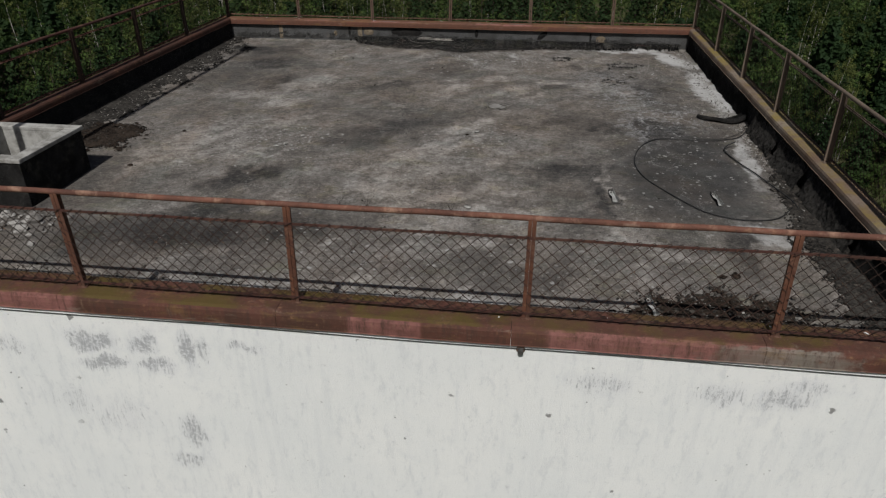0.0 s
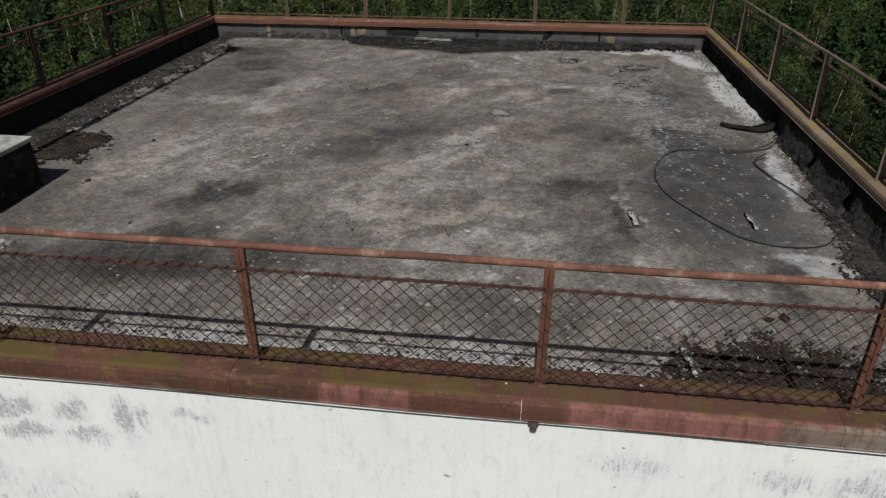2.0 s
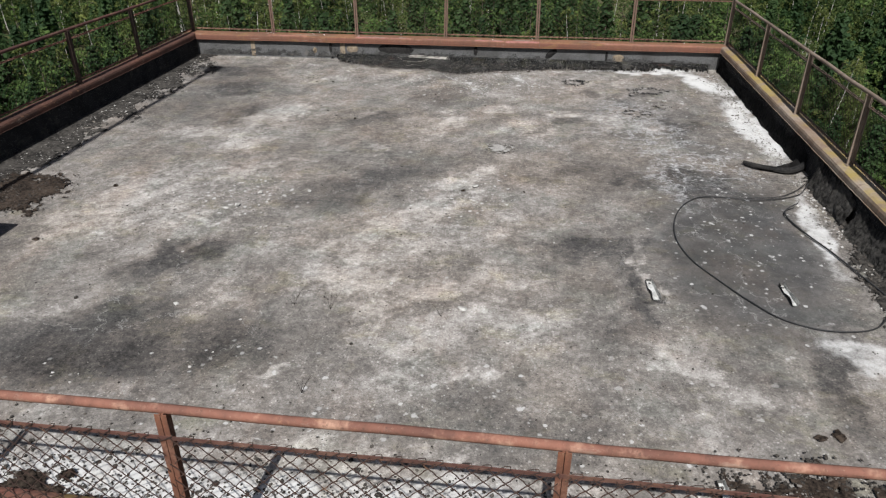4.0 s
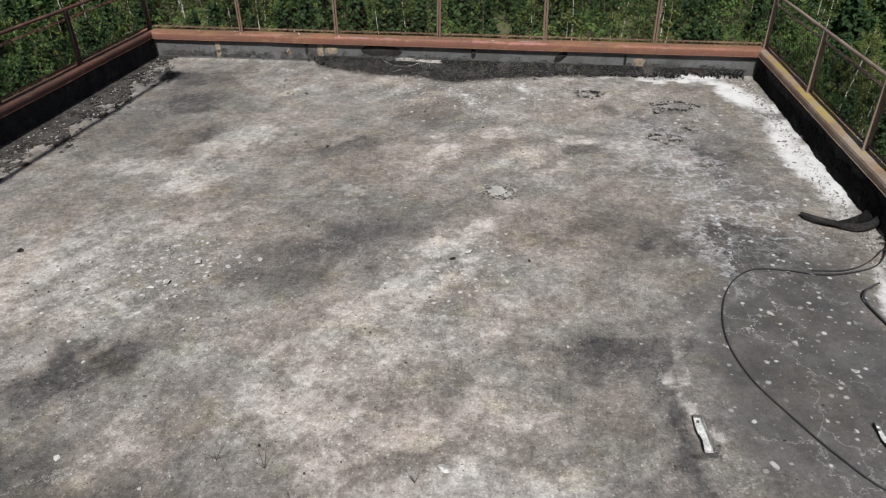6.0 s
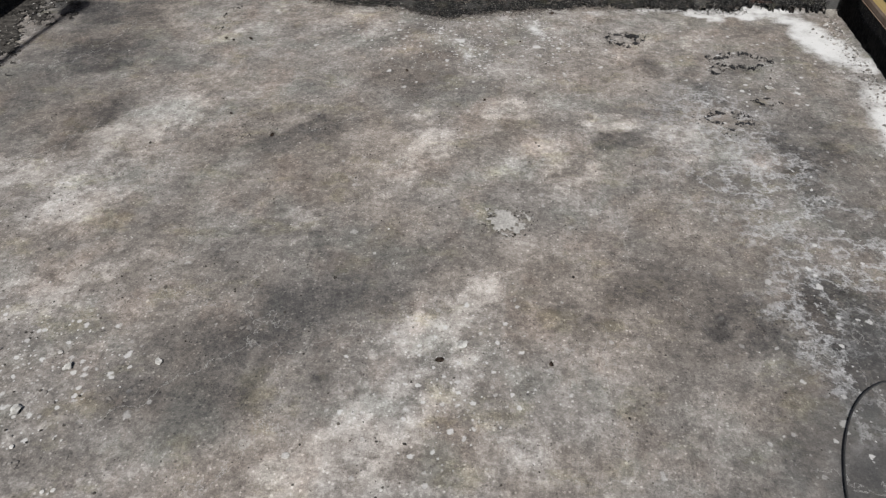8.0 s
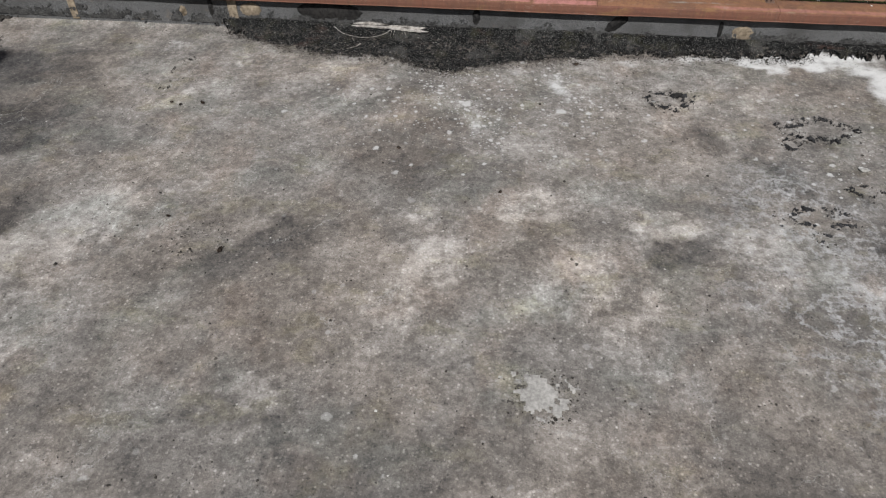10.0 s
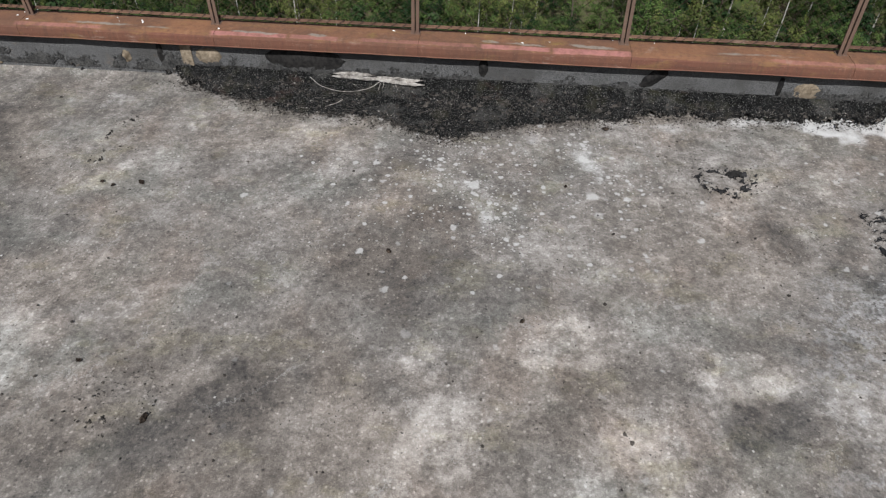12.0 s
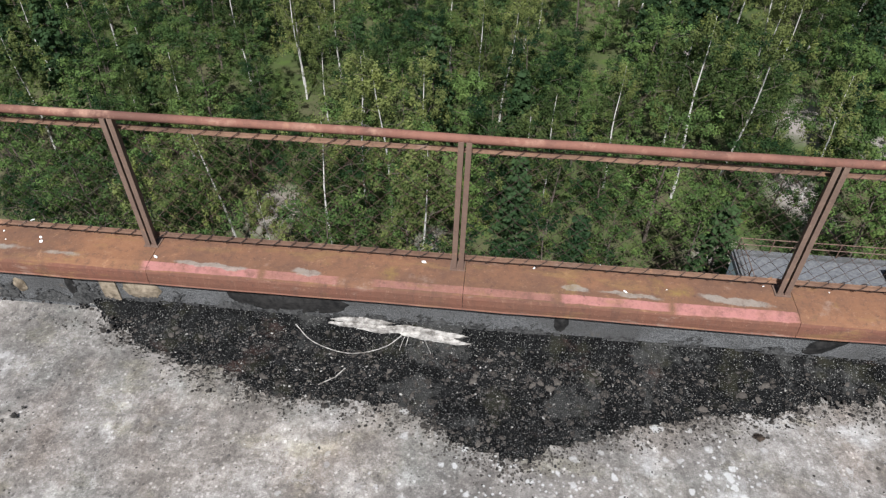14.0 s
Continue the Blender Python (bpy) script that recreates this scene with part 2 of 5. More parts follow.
def floor_material():
    """Weathered roof screed: grey and warm mottling, dark damp stains, white lime bloom, lichen dots."""
    k = Mat("roof_screed", 0.96, spec=0.10)
    big, mid, small = k.noise(0.6, 5, 0.65), k.noise(2.4, 7, 0.72), k.noise(11, 6, 0.75)
    grain, fine = k.noise(75, 5, 0.8), k.noise(230, 3, 0.7)
    lie = k.node("ShaderNodeMapping", vector_type="POINT")
    k.put(lie.inputs["Vector"], k.warped(0.8, 1.4, 5))
    lie.inputs["Rotation"].default_value, lie.inputs["Scale"].default_value = (0, 0, radians(-55)), (1.0, 1.0, 1.0)
    brush = k.noise(1.0, 4, 0.60, vec=k.scaled(lie.outputs[0], (0.7, 2.2, 1)))
    pebbly = k.noise(36, 3, 0.6, distortion=0.4)
    scab = k.ramp(k.noise(3.4, 10, 0.78, distortion=0.5), 0.43, 0.57)
    flake = k.ramp(k.noise(14, 8, 0.80, distortion=0.3), 0.44, 0.57)
    dark = k.stain("dark")
    light = k.stain("light")
    tone = k.math("MULTIPLY", k.math("SUBTRACT", big, 0.5), 0.28)
    patchy = k.ramp(k.noise(3.3, 3, 0.6), 0.35, 0.65, 0.6, 1.3)
    for part_of, weight in ((brush, 0.42), (mid, 0.48), (small, 0.50), (pebbly, 0.28), (scab, 0.09), (flake, 0.11)):
        tone = k.math("ADD", tone, k.math("MULTIPLY", k.math("SUBTRACT", part_of, 0.5), weight))
    speck = k.math("ADD", k.math("MULTIPLY", k.math("SUBTRACT", grain, 0.5), 0.41), k.math("MULTIPLY", k.math("SUBTRACT", fine, 0.5), 0.14))
    tone = k.math("ADD", tone, k.math("MULTIPLY", speck, patchy))
    for scale, weight, size in ((34.0, 0.22, 0.42), (75.0, 0.13, 0.5)):
        bit = k.node("ShaderNodeSeparateColor")
        k.put(bit.inputs[0], k.cells(scale, out="Color"))
        kernel = k.ramp(k.cells(scale), size, size * 0.55)
        odd = k.math("SUBTRACT", k.ramp(bit.outputs[0], 0.62, 1.0, 0.0, 1.0), k.ramp(bit.outputs[1], 0.70, 1.0, 0.0, 0.8))
        tone = k.math("ADD", tone, k.math("MULTIPLY", k.math("MULTIPLY", odd, kernel), weight))
    rough_mid = k.math("ADD", k.math("MULTIPLY", brush, 0.6), k.math("MULTIPLY", mid, 0.4))
    tone = k.math("ADD", tone, k.math("MULTIPLY", k.ragged(light, small, rough_mid), 0.13))
    tone = k.math("ADD", tone, k.math("MULTIPLY", light, 0.13))
    tone = k.math("SUBTRACT", tone, k.math("MULTIPLY", k.ragged(dark, small, rough_mid), 0.15))
    tone = k.math("SUBTRACT", tone, k.math("MULTIPLY", dark, 0.17))
    tone = k.math("ADD", tone, 0.53)
    n = k.node("ShaderNodeValToRGB")
    k.put(n.inputs[0], tone)
    shades = ((0.06, (0.026, 0.025, 0.025)), (0.28, (0.070, 0.066, 0.063)), (0.46, (0.126, 0.116, 0.106)), (0.62, (0.196, 0.182, 0.168)), (0.82, (0.325, 0.308, 0.288)), (1.0, (0.47, 0.455, 0.435)))
    while len(n.color_ramp.elements) < len(shades):
        n.color_ramp.elements.new(0.5)
    for e, (p, c) in zip(n.color_ramp.elements, shades):
        e.position, e.color = p, (*c, 1)
    colour = n.outputs[0]
    # the smooth grey pool bed inside the cable's loop
    pool = k.math("MULTIPLY", k.ramp(k.stain("pooled"), 0.05, 0.9), 0.86)
    colour = k.mix(pool, colour, k.mix(k.ramp(k.math("ADD", mid, k.math("MULTIPLY", grain, 0.4)), 0.5, 0.95), (0.040, 0.040, 0.040), (0.080, 0.078, 0.076)))
    brown = k.stain("brown")
    warm = k.math("MAXIMUM", k.math("MULTIPLY", k.ramp(k.noise(0.7, 4, 0.6), 0.44, 0.62), 0.6), k.math("MULTIPLY", brown, 0.85))
    colour = k.mix(warm, colour, (1.045, 0.98, 0.92), "MULTIPLY")
    cool = k.math("MULTIPLY", k.ramp(k.noise(1.5, 5, 0.6, vec=k.scaled(k.co, (1, 1, 3))), 0.50, 0.64), k.ramp(brown, 0.5, 0.0, 0.0, 0.75))
    colour = k.mix(cool, colour, (0.935, 0.985, 0.975), "MULTIPLY")
    rosy = k.ramp(k.noise(1.1, 6, 0.7, vec=k.scaled(k.co, (1.3, 0.9, 5))), 0.51, 0.64, 0.0, 0.6)
    colour = k.mix(rosy, colour, (1.04, 0.970, 0.93), "MULTIPLY")
    olive = k.ramp(k.noise(1.9, 6, 0.7, vec=k.scaled(k.co, (0.8, 1.2, 7))), 0.53, 0.66, 0.0, 0.7)
    colour = k.mix(olive, colour, (1.0, 1.0, 0.86), "MULTIPLY")
    colour = k.mix(k.ramp(pool, 0.0, 0.5, 1.0, 0.3), colour, (1.008, 0.994, 0.978), "MULTIPLY")
    colour = k.mix(k.math("MULTIPLY", dark, k.ramp(brown, 0.5, 0.1, 0.0, 0.8)), colour, (0.985, 1.0, 1.01), "MULTIPLY")
    # thin pale veins
    vein = k.math("MULTIPLY", k.ramp(k.math("ABSOLUTE", k.math("SUBTRACT", k.noise(2.2, 7, 0.7), 0.5)), 0.045, 0.0), k.ramp(k.stain("veined"), 0.1, 0.8))
    colour = k.mix(k.math("MULTIPLY", vein, k.ramp(small, 0.38, 0.62, 0.2, 0.85)), colour, (0.36, 0.355, 0.35))
    # lime bloom along the right-hand wall and the far corner
    lime = k.stain("limed")
    bloom = k.ragged(lime, k.math("ADD", k.math("MULTIPLY", grain, 0.5), k.math("MULTIPLY", small, 0.5)), mid, 0.34, 1.05)
    colour = k.mix(k.math("MULTIPLY", bloom, 0.92), colour, (0.52, 0.515, 0.50))
    # pale lichen rounds of several sizes
    zone = k.stain("lichened")
    for scale, reach, push, rare in ((3.6, 0.25, 8.0, 0.55), (5.0, 0.19, 11.0, 0.12), (10.0, 0.26, 17.0, 0.13), (24.0, 0.27, 30.0, 0.26)):
        bent = k.vmath("ADD", k.co, k.vmath("MULTIPLY", k.noise(push, 3, 0.6, colour=True), (0.55 / scale,) * 3))
        pick = k.ramp(k.math("SUBTRACT", k.math("ADD", k.cells(scale, bent, out="Color"), zone), 1.0), rare, rare + 0.33)
        dot = k.ramp(k.cells(scale, bent), reach, reach * 0.6)
        colour = k.mix(k.math("MULTIPLY", k.math("MULTIPLY", dot, pick), 0.76), colour, (0.45, 0.44, 0.42))
    # dark crumbs and pits
    colour = k.mix(k.math("MULTIPLY", k.ramp(k.cells(22, k.warped(0.03, 40, 2)), 0.17, 0.10), k.ramp(mid, 0.50, 0.60)), colour, (0.045, 0.041, 0.038))
    hair = k.math("MULTIPLY", k.ramp(k.cells(0.9, k.warped(0.5, 4, 6), "DISTANCE_TO_EDGE"), 0.006, 0.0), k.ramp(big, 0.45, 0.55))
    colour = k.mix(k.math("MULTIPLY", hair, 0.5), colour, (0.36, 0.35, 0.33))
    height = k.math("ADD", k.math("MULTIPLY", grain, 0.7), k.math("ADD", k.math("ADD", small, k.math("MULTIPLY", pebbly, 0.8)), k.math("MULTIPLY", fine, 0.4)))
    return k.done(colour, height, 0.55, 0.013, k.ramp(pool, 0, 1, 0.94, 0.84))


def wall_concrete(name, base, stain, lichen=0.25):
    k = Mat(name, 0.97, spec=0.05)
    runs = k.noise(3.0, 5, 0.65, vec=k.scaled(k.co, (1.5, 1.5, 1.1)))
    mid, grain = k.noise(5, 6, 0.7), k.noise(120, 3, 0.7)
    colour = k.mix(k.ramp(runs, 0.34, 0.66), base, stain)
    colour = k.mix(k.math("MULTIPLY", k.ramp(mid, 0.52, 0.70), lichen), colour, (0.33, 0.31, 0.23))
    colour = k.mix(k.ramp(mid, 0.46, 0.30, 0, 0.8), colour, (0.030, 0.029, 0.028))
    colour = k.mix(k.ramp(grain, 0.58, 0.72, 0, 0.5), colour, (0.36, 0.35, 0.33))
    return k.done(colour, k.math("ADD", grain, mid), 0.5, 0.012)


def roughcast_material():
    """Fine grey roughcast: even sandy grain, a few damp clouds."""
    k = Mat("grey_roughcast", 0.97, spec=0.05)
    grain, fine, damp = k.noise(95, 5, 0.8), k.cells(150), k.noise(1.6, 5, 0.6)
    colour = k.mix(k.ramp(grain, 0.36, 0.66), (0.046, 0.046, 0.046), (0.162, 0.161, 0.158))
    colour = k.mix(k.ramp(fine, 0.40, 0.15, 0, 0.35), colour, (0.26, 0.255, 0.25))
    colour = k.mix(k.ramp(damp, 0.44, 0.66, 0, 0.75), colour, (0.062, 0.060, 0.057))
    colour = k.mix(k.ramp(k.noise(3.1, 5, 0.7), 0.60, 0.74, 0, 0.4), colour, (0.16, 0.115, 0.070))
    return k.done(colour, k.math("ADD", grain, fine), 0.6, 0.008)


def plaster_material():
    """White lime-washed render with grey scuffs where the wash has worn off in vertical rubs."""
    k = Mat("white_render", 0.9, spec=0.2)
    bent = k.warped(0.34, 4.0, 7)
    brushed = k.noise(1.0, 8, 0.75, vec=k.scaled(k.warped(0.08, 6, 3), (13.0, 13.0, 3.2)))
    broad, flake, grain = k.noise(0.7, 5, 0.65), k.noise(24, 8, 0.80), k.noise(60, 5, 0.75)
    rub = k.noise(1.0, 9, 0.82, vec=k.scaled(k.warped(0.04, 12, 4), (48.0, 48.0, 7.0)))
    runs = k.noise(1.0, 6, 0.7, vec=k.scaled(k.co, (9.0, 9.0, 0.55)))
    colour = k.mix(k.ramp(broad, 0.35, 0.65), (0.90, 0.91, 0.89), (0.95, 0.95, 0.92))
    colour = k.mix(k.ramp(brushed, 0.50, 0.68, 0, 0.55), colour, (0.73, 0.745, 0.75))
    colour = k.mix(k.ramp(k.noise(9, 8, 0.8), 0.60, 0.68, 0, 0.5), colour, (0.60, 0.61, 0.61))
    colour = k.mix(k.ramp(runs, 0.50, 0.72, 0, 0.30), colour, (0.74, 0.755, 0.765))
    colour = k.mix(k.ramp(k.noise(3.0, 6, 0.7), 0.54, 0.76, 0, 0.35), colour, (0.74, 0.75, 0.765))
    worn = k.spots(bent, [(-4.12, 0.05, 0.38, 0.20, 0, 0.75), (-4.02, -0.20, 0.42, 0.14, -6, 0.75), (-3.58, 0.06, 0.26, 0.22, 0, 0.72), (-3.50, -0.22, 0.34, 0.16, 0, 0.70), (-3.12, 0.02, 0.17, 0.34, 0, 0.70), (-2.95, 0.05, 0.12, 0.30, 0, 0.55),
                          (-3.28, -1.02, 0.22, 0.34, 0, 0.62), (-3.35, -1.45, 0.34, 0.16, 0, 0.5), (-4.5, -0.75, 0.5, 0.30, 0, 0.36), (-4.0, -0.9, 0.6, 0.4, 0, 0.30), (-2.55, 0.12, 0.30, 0.10, 0, 0.5), (-5.0, -0.1, 0.3, 0.2, 0, 0.4),
                          (0.74, 0.0, 0.45, 0.22, 0, 0.42), (1.8, 0.0, 0.35, 0.20, 0, 0.45), (2.32, 0.0, 0.42, 0.25, 0, 0.5), (2.5, 0.15, 0.45, 0.12, 0, 0.4)], "XZ")
    colour = k.mix(k.math("MULTIPLY", worn, k.ramp(broad, 0.30, 0.70, 0.3, 0.8)), colour, (0.72, 0.73, 0.775))
    scuff = k.math("MULTIPLY", k.ramp(k.math("ADD", k.math("MULTIPLY", worn, 0.34), rub), 0.60, 0.74), k.ramp(flake, 0.38, 0.52))
    scuff = k.math("MAXIMUM", scuff, k.math("MULTIPLY", k.ramp(k.math("ADD", rub, k.math("MULTIPLY", flake, 0.6)), 1.02, 1.14), 0.5))
    colour = k.mix(k.math("MULTIPLY", scuff, 0.72), colour, (0.33, 0.335, 0.345))
    chips = k.math("MULTIPLY", k.ramp(k.cells(2.1, k.warped(0.10, 16, 4)), 0.07, 0.04), k.ramp(broad, 0.42, 0.52))
    chips = k.math("MAXIMUM", chips, k.math("MULTIPLY", k.ramp(k.cells(8, k.warped(0.05, 30, 3)), 0.10, 0.06), k.ramp(k.noise(1.9, 3, 0.5), 0.55, 0.62)))
    colour = k.mix(k.math("MULTIPLY", chips, 0.85), colour, (0.20, 0.195, 0.185))
    colour = k.mix(k.ramp(grain, 0.44, 0.30, 0, 0.30), colour, (0.52, 0.53, 0.53))
    return k.done(colour, k.math("ADD", k.math("MULTIPLY", flake, 1.6), k.math("SUBTRACT", k.math("ADD", grain, brushed), scuff)), 0.30, 0.012)


def rust_material(name, red, brown, moss=0.0, patch=None, axes="XY", paint=0.0, growth=(0.105, 0.080, 0.022), streak=0.25):
    """Rusted sheet or section steel, with remnants of red-lead paint, moss on flat tops and grey bare patches."""
    k = Mat(name, 0.85, 0.0, 0.18)
    bent = k.warped(0.10, 6, 5)
    along, mid, grain = k.noise(1.4, 5, 0.65), k.noise(9, 6, 0.72), k.noise(60, 4, 0.72)
    colour = k.mix(k.ramp(along, 0.36, 0.64), red, brown)
    colour = k.mix(k.ramp(mid, 0.56, 0.74, 0, 0.75), colour, (0.105, 0.060, 0.042))
    colour = k.mix(k.ramp(mid, 0.42, 0.28, 0, 0.55), colour, (0.36, 0.20, 0.11))
    if paint:
        colour = k.mix(k.math("MULTIPLY", k.ramp(k.noise(3.2, 5, 0.7), 0.50, 0.66), paint), colour, (0.40, 0.240, 0.168))
    if patch:
        pink = k.blocks(k.warped(0.014, 9, 4), patch[0], axes)
        bare = k.spots(bent, patch[1], axes)
        colour = k.mix(k.math("MULTIPLY", pink, k.ramp(mid, 0.72, 0.40, 0.45, 0.95)), colour, (0.345, 0.150, 0.134))
        if len(patch) > 2:
            colour = k.mix(k.math("MULTIPLY", k.blocks(k.warped(0.006, 9, 4), patch[2], axes), k.ramp(along, 0.70, 0.35, 0.5, 1.0)), colour, (0.122, 0.050, 0.036))
        colour = k.mix(k.math("MULTIPLY", k.ragged(bare, mid, along), 0.8), colour, (0.245, 0.220, 0.185))
        ochre = k.math("MULTIPLY", k.ramp(k.noise(2.3, 6, 0.7, vec=k.scaled(k.co, (1, 3, 3))), 0.54, 0.68), 0.55)
        colour = k.mix(ochre, colour, (0.205, 0.125, 0.050))
    runs = k.noise(1.0, 7, 0.78, vec=k.scaled(k.co, (17, 17, 2.2)))
    colour = k.mix(k.ramp(runs, 0.46, 0.66, 0, streak), colour, (0.070, 0.042, 0.032))
    colour = k.mix(k.ramp(runs, 0.42, 0.28, 0, streak * 0.6), colour, (0.300, 0.205, 0.135))
    colour = k.mix(k.ramp(k.noise(28, 5, 0.75), 0.56, 0.70, 0, 0.6), colour, (0.060, 0.036, 0.028))
    smear = k.noise(1.0, 7, 0.75, vec=k.scaled(k.co, (3.0, 3.0, 9.0)))
    colour = k.mix(k.ramp(smear, 0.58, 0.70, 0, 0.40), colour, (0.310, 0.235, 0.185))
    colour = k.mix(k.ramp(smear, 0.44, 0.32, 0, 0.55), colour, (0.085, 0.044, 0.032))
    if moss:
        up = k.node("ShaderNodeSeparateXYZ")
        k.put(up.inputs[0], k.node("ShaderNodeNewGeometry").outputs["Normal"])
        flat = k.ramp(up.outputs[2], 0.75, 0.97)
        grown = k.math("MULTIPLY", k.ramp(k.noise(1.9, 6, 0.7), 0.60 - 0.28 * moss, 0.75 - 0.2 * moss), flat)
        colour = k.mix(k.math("MULTIPLY", grown, 0.85), colour, growth)
    colour = k.mix(k.ramp(grain, 0.60, 0.74, 0, 0.45), colour, (0.40, 0.27, 0.19))
    colour = k.mix(k.ramp(k.chance(), 0.0, 1.0, 0.0, 0.30), colour, (0.12, 0.062, 0.045))
    return k.done(colour, k.math("ADD", grain, mid), 0.35, 0.006, k.ramp(mid, 0.3, 0.7, 0.68, 0.92))


def speckled(name, low, high, scale=40.0, rough=0.95, bump=0.4, spec=0.08):
    """Two tones at two scales, varied from piece to piece."""
    k = Mat(name, rough, spec=spec)
    a, b = k.noise(scale, 4, 0.7), k.noise(scale / 9, 4, 0.65)
    colour = k.mix(k.ramp(k.math("ADD", k.math("MULTIPLY", a, 0.6), k.math("MULTIPLY", b, 0.4)), 0.36, 0.64), low, high)
    return k.done(colour, a, bump, 0.006)


def tar_material():
    """Old tar: black, dusty grey where worn, full of fine pale grit."""
    k = Mat("old_tar_bed", 0.95, spec=0.06)
    dust, mid, grain = k.noise(1.5, 6, 0.7), k.noise(8, 6, 0.75), k.noise(70, 4, 0.75)
    colour = k.mix(k.ramp(k.math("ADD", k.math("MULTIPLY", mid, 0.5), k.math("MULTIPLY", grain, 0.5)), 0.38, 0.64), (0.002, 0.002, 0.0022), (0.017, 0.0166, 0.0162))
    colour = k.mix(k.math("MULTIPLY", k.ragged(k.ramp(dust, 0.47, 0.66), grain, mid, 0.35, 0.95), 0.36), colour, (0.100, 0.098, 0.090))
    colour = k.mix(k.math("MULTIPLY", k.ramp(k.noise(3.4, 5, 0.65), 0.54, 0.68), 0.4), colour, (0.046, 0.044, 0.026))
    colour = k.mix(k.math("MULTIPLY", k.ramp(k.noise(2.1, 5, 0.7, vec=k.scaled(k.co, (1, 1.4, 3))), 0.58, 0.70), 0.5), colour, (0.068, 0.040, 0.032))
    for scale, much in ((90.0, 0.9), (170.0, 0.8)):
        bit = k.node("ShaderNodeSeparateColor")
        k.put(bit.inputs[0], k.cells(scale, out="Color"))
        speck = k.math("MULTIPLY", k.ramp(k.cells(scale), 0.42, 0.20), k.ramp(bit.outputs[0], 0.70, 0.95))
        colour = k.mix(k.math("MULTIPLY", speck, much), colour, (0.27, 0.26, 0.24))
    return k.done(colour, k.math("ADD", mid, k.math("MULTIPLY", grain, 1.4)), 1.0, 0.016)


def pieces_material(name, dark, pale, share):
    """Loose bits: most dark, some pale, chosen piece by piece."""
    k = Mat(name, 0.95, spec=0.08)
    pick = k.ramp(k.island(), 1 - share - 0.1, 1 - share + 0.1)
    colour = k.mix(pick, dark, pale)
    return k.done(k.mix(k.ramp(k.noise(90, 3, 0.6), 0.35, 0.7, 0, 0.4), colour, (0.14, 0.12, 0.10)))


def leaf_material(name, low, high, yellow=0.0):
    k = Mat(name, 0.7, spec=0.10)
    tint = k.math("ADD", k.math("ADD", k.math("MULTIPLY", k.noise(0.55, 3, 0.6), 0.5), k.math("MULTIPLY", k.ramp(k.noise(0.13, 2, 0.5), 0.40, 0.60), 0.55)), k.math("ADD", k.math("MULTIPLY", k.chance(), 0.85), k.math("MULTIPLY", k.island(), 0.14)))
    colour = k.mix(k.ramp(tint, 0.50, 1.50), low, high)
    if yellow:
        colour = k.mix(k.math("MULTIPLY", k.ramp(k.noise(0.35, 2, 0.5), 0.52, 0.70), yellow), colour, (0.150, 0.165, 0.040))
    k.put(k.b.inputs["Base Color"], colour)
    shine = k.node("ShaderNodeBsdfTranslucent")
    k.put(shine.inputs["Color"], k.mix(0.5, colour, (0.10, 0.19, 0.04)))
    both = k.node("ShaderNodeMixShader")
    both.inputs[0].default_value = 0.22
    k.t.links.new(k.b.outputs[0], both.inputs[1]), k.t.links.new(shine.outputs[0], both.inputs[2])
    k.t.links.new(both.outputs[0], k.t.nodes["Material Output"].inputs["Surface"])
    return k.m


def bark_material(name, base, band, amount):
    k = Mat(name, 0.85, spec=0.2)
    ring = k.noise(2.2, 5, 0.7, vec=k.scaled(k.co, (1.5, 1.5, 5)))
    colour = k.mix(k.ramp(ring, 0.56, 0.66, 0, amount), base, band)
    return k.done(colour, ring, 0.4, 0.02)


def ground_material():
    k = Mat("forest_ground", 1.0, spec=0.1)
    a, b, c = k.noise(0.05, 5, 0.65), k.noise(0.35, 6, 0.7), k.noise(3.0, 5, 0.7)
    colour = k.mix(k.ramp(a, 0.40, 0.60), (0.050, 0.066, 0.022), (0.088, 0.078, 0.045))
    colour = k.mix(k.ramp(b, 0.45, 0.68), colour, (0.060, 0.090, 0.022))
    bare = k.spots(k.warped(7.0, 0.16, 5), [(24, 103, 5, 6, 0, 1.0), (33, 87, 4, 7, 20, 1.0), (30, 71, 5, 8, 0, 1.0), (42, 82, 5, 7, 0, 1.0), (21, 58, 6, 5, 0, 1.0), (-7, 58, 3, 4, 0, 0.8), (-24, 62, 5, 6, 0, 0.8), (37, 90, 5, 7, 0, 0.8)])
    colour = k.mix(bare, colour, (0.245, 0.215, 0.190))
    colour = k.mix(k.ramp(c, 0.42, 0.30, 0, 0.5), colour, (0.040, 0.036, 0.026))
    return k.done(colour, c, 0.6, 0.15)


FLOOR = floor_material()
PLASTER = plaster_material()
PARAPET = wall_concrete("stained_concrete", (0.110, 0.106, 0.100), (0.062, 0.060, 0.058))
PARAPET_PALE = roughcast_material()
CAP_SOUTH = rust_material("mossy_rusted_sheet", (0.130, 0.054, 0.040), (0.085, 0.043, 0.031), 0.62,
                          ([(0.95, -0.20, 0.75, 0.035, 1.0), (-5.0, -0.20, 0.9, 0.03, 0.8), (2.0, -0.20, 0.3, 0.03, 0.7), (-1.2, -0.20, 0.35, 0.02, 0.6)], [(-3.2, -0.21, 0.3, 0.03, 0, 0.6), (2.2, -0.21, 1.1, 0.05, 0, 0.8)]), streak=0.8)
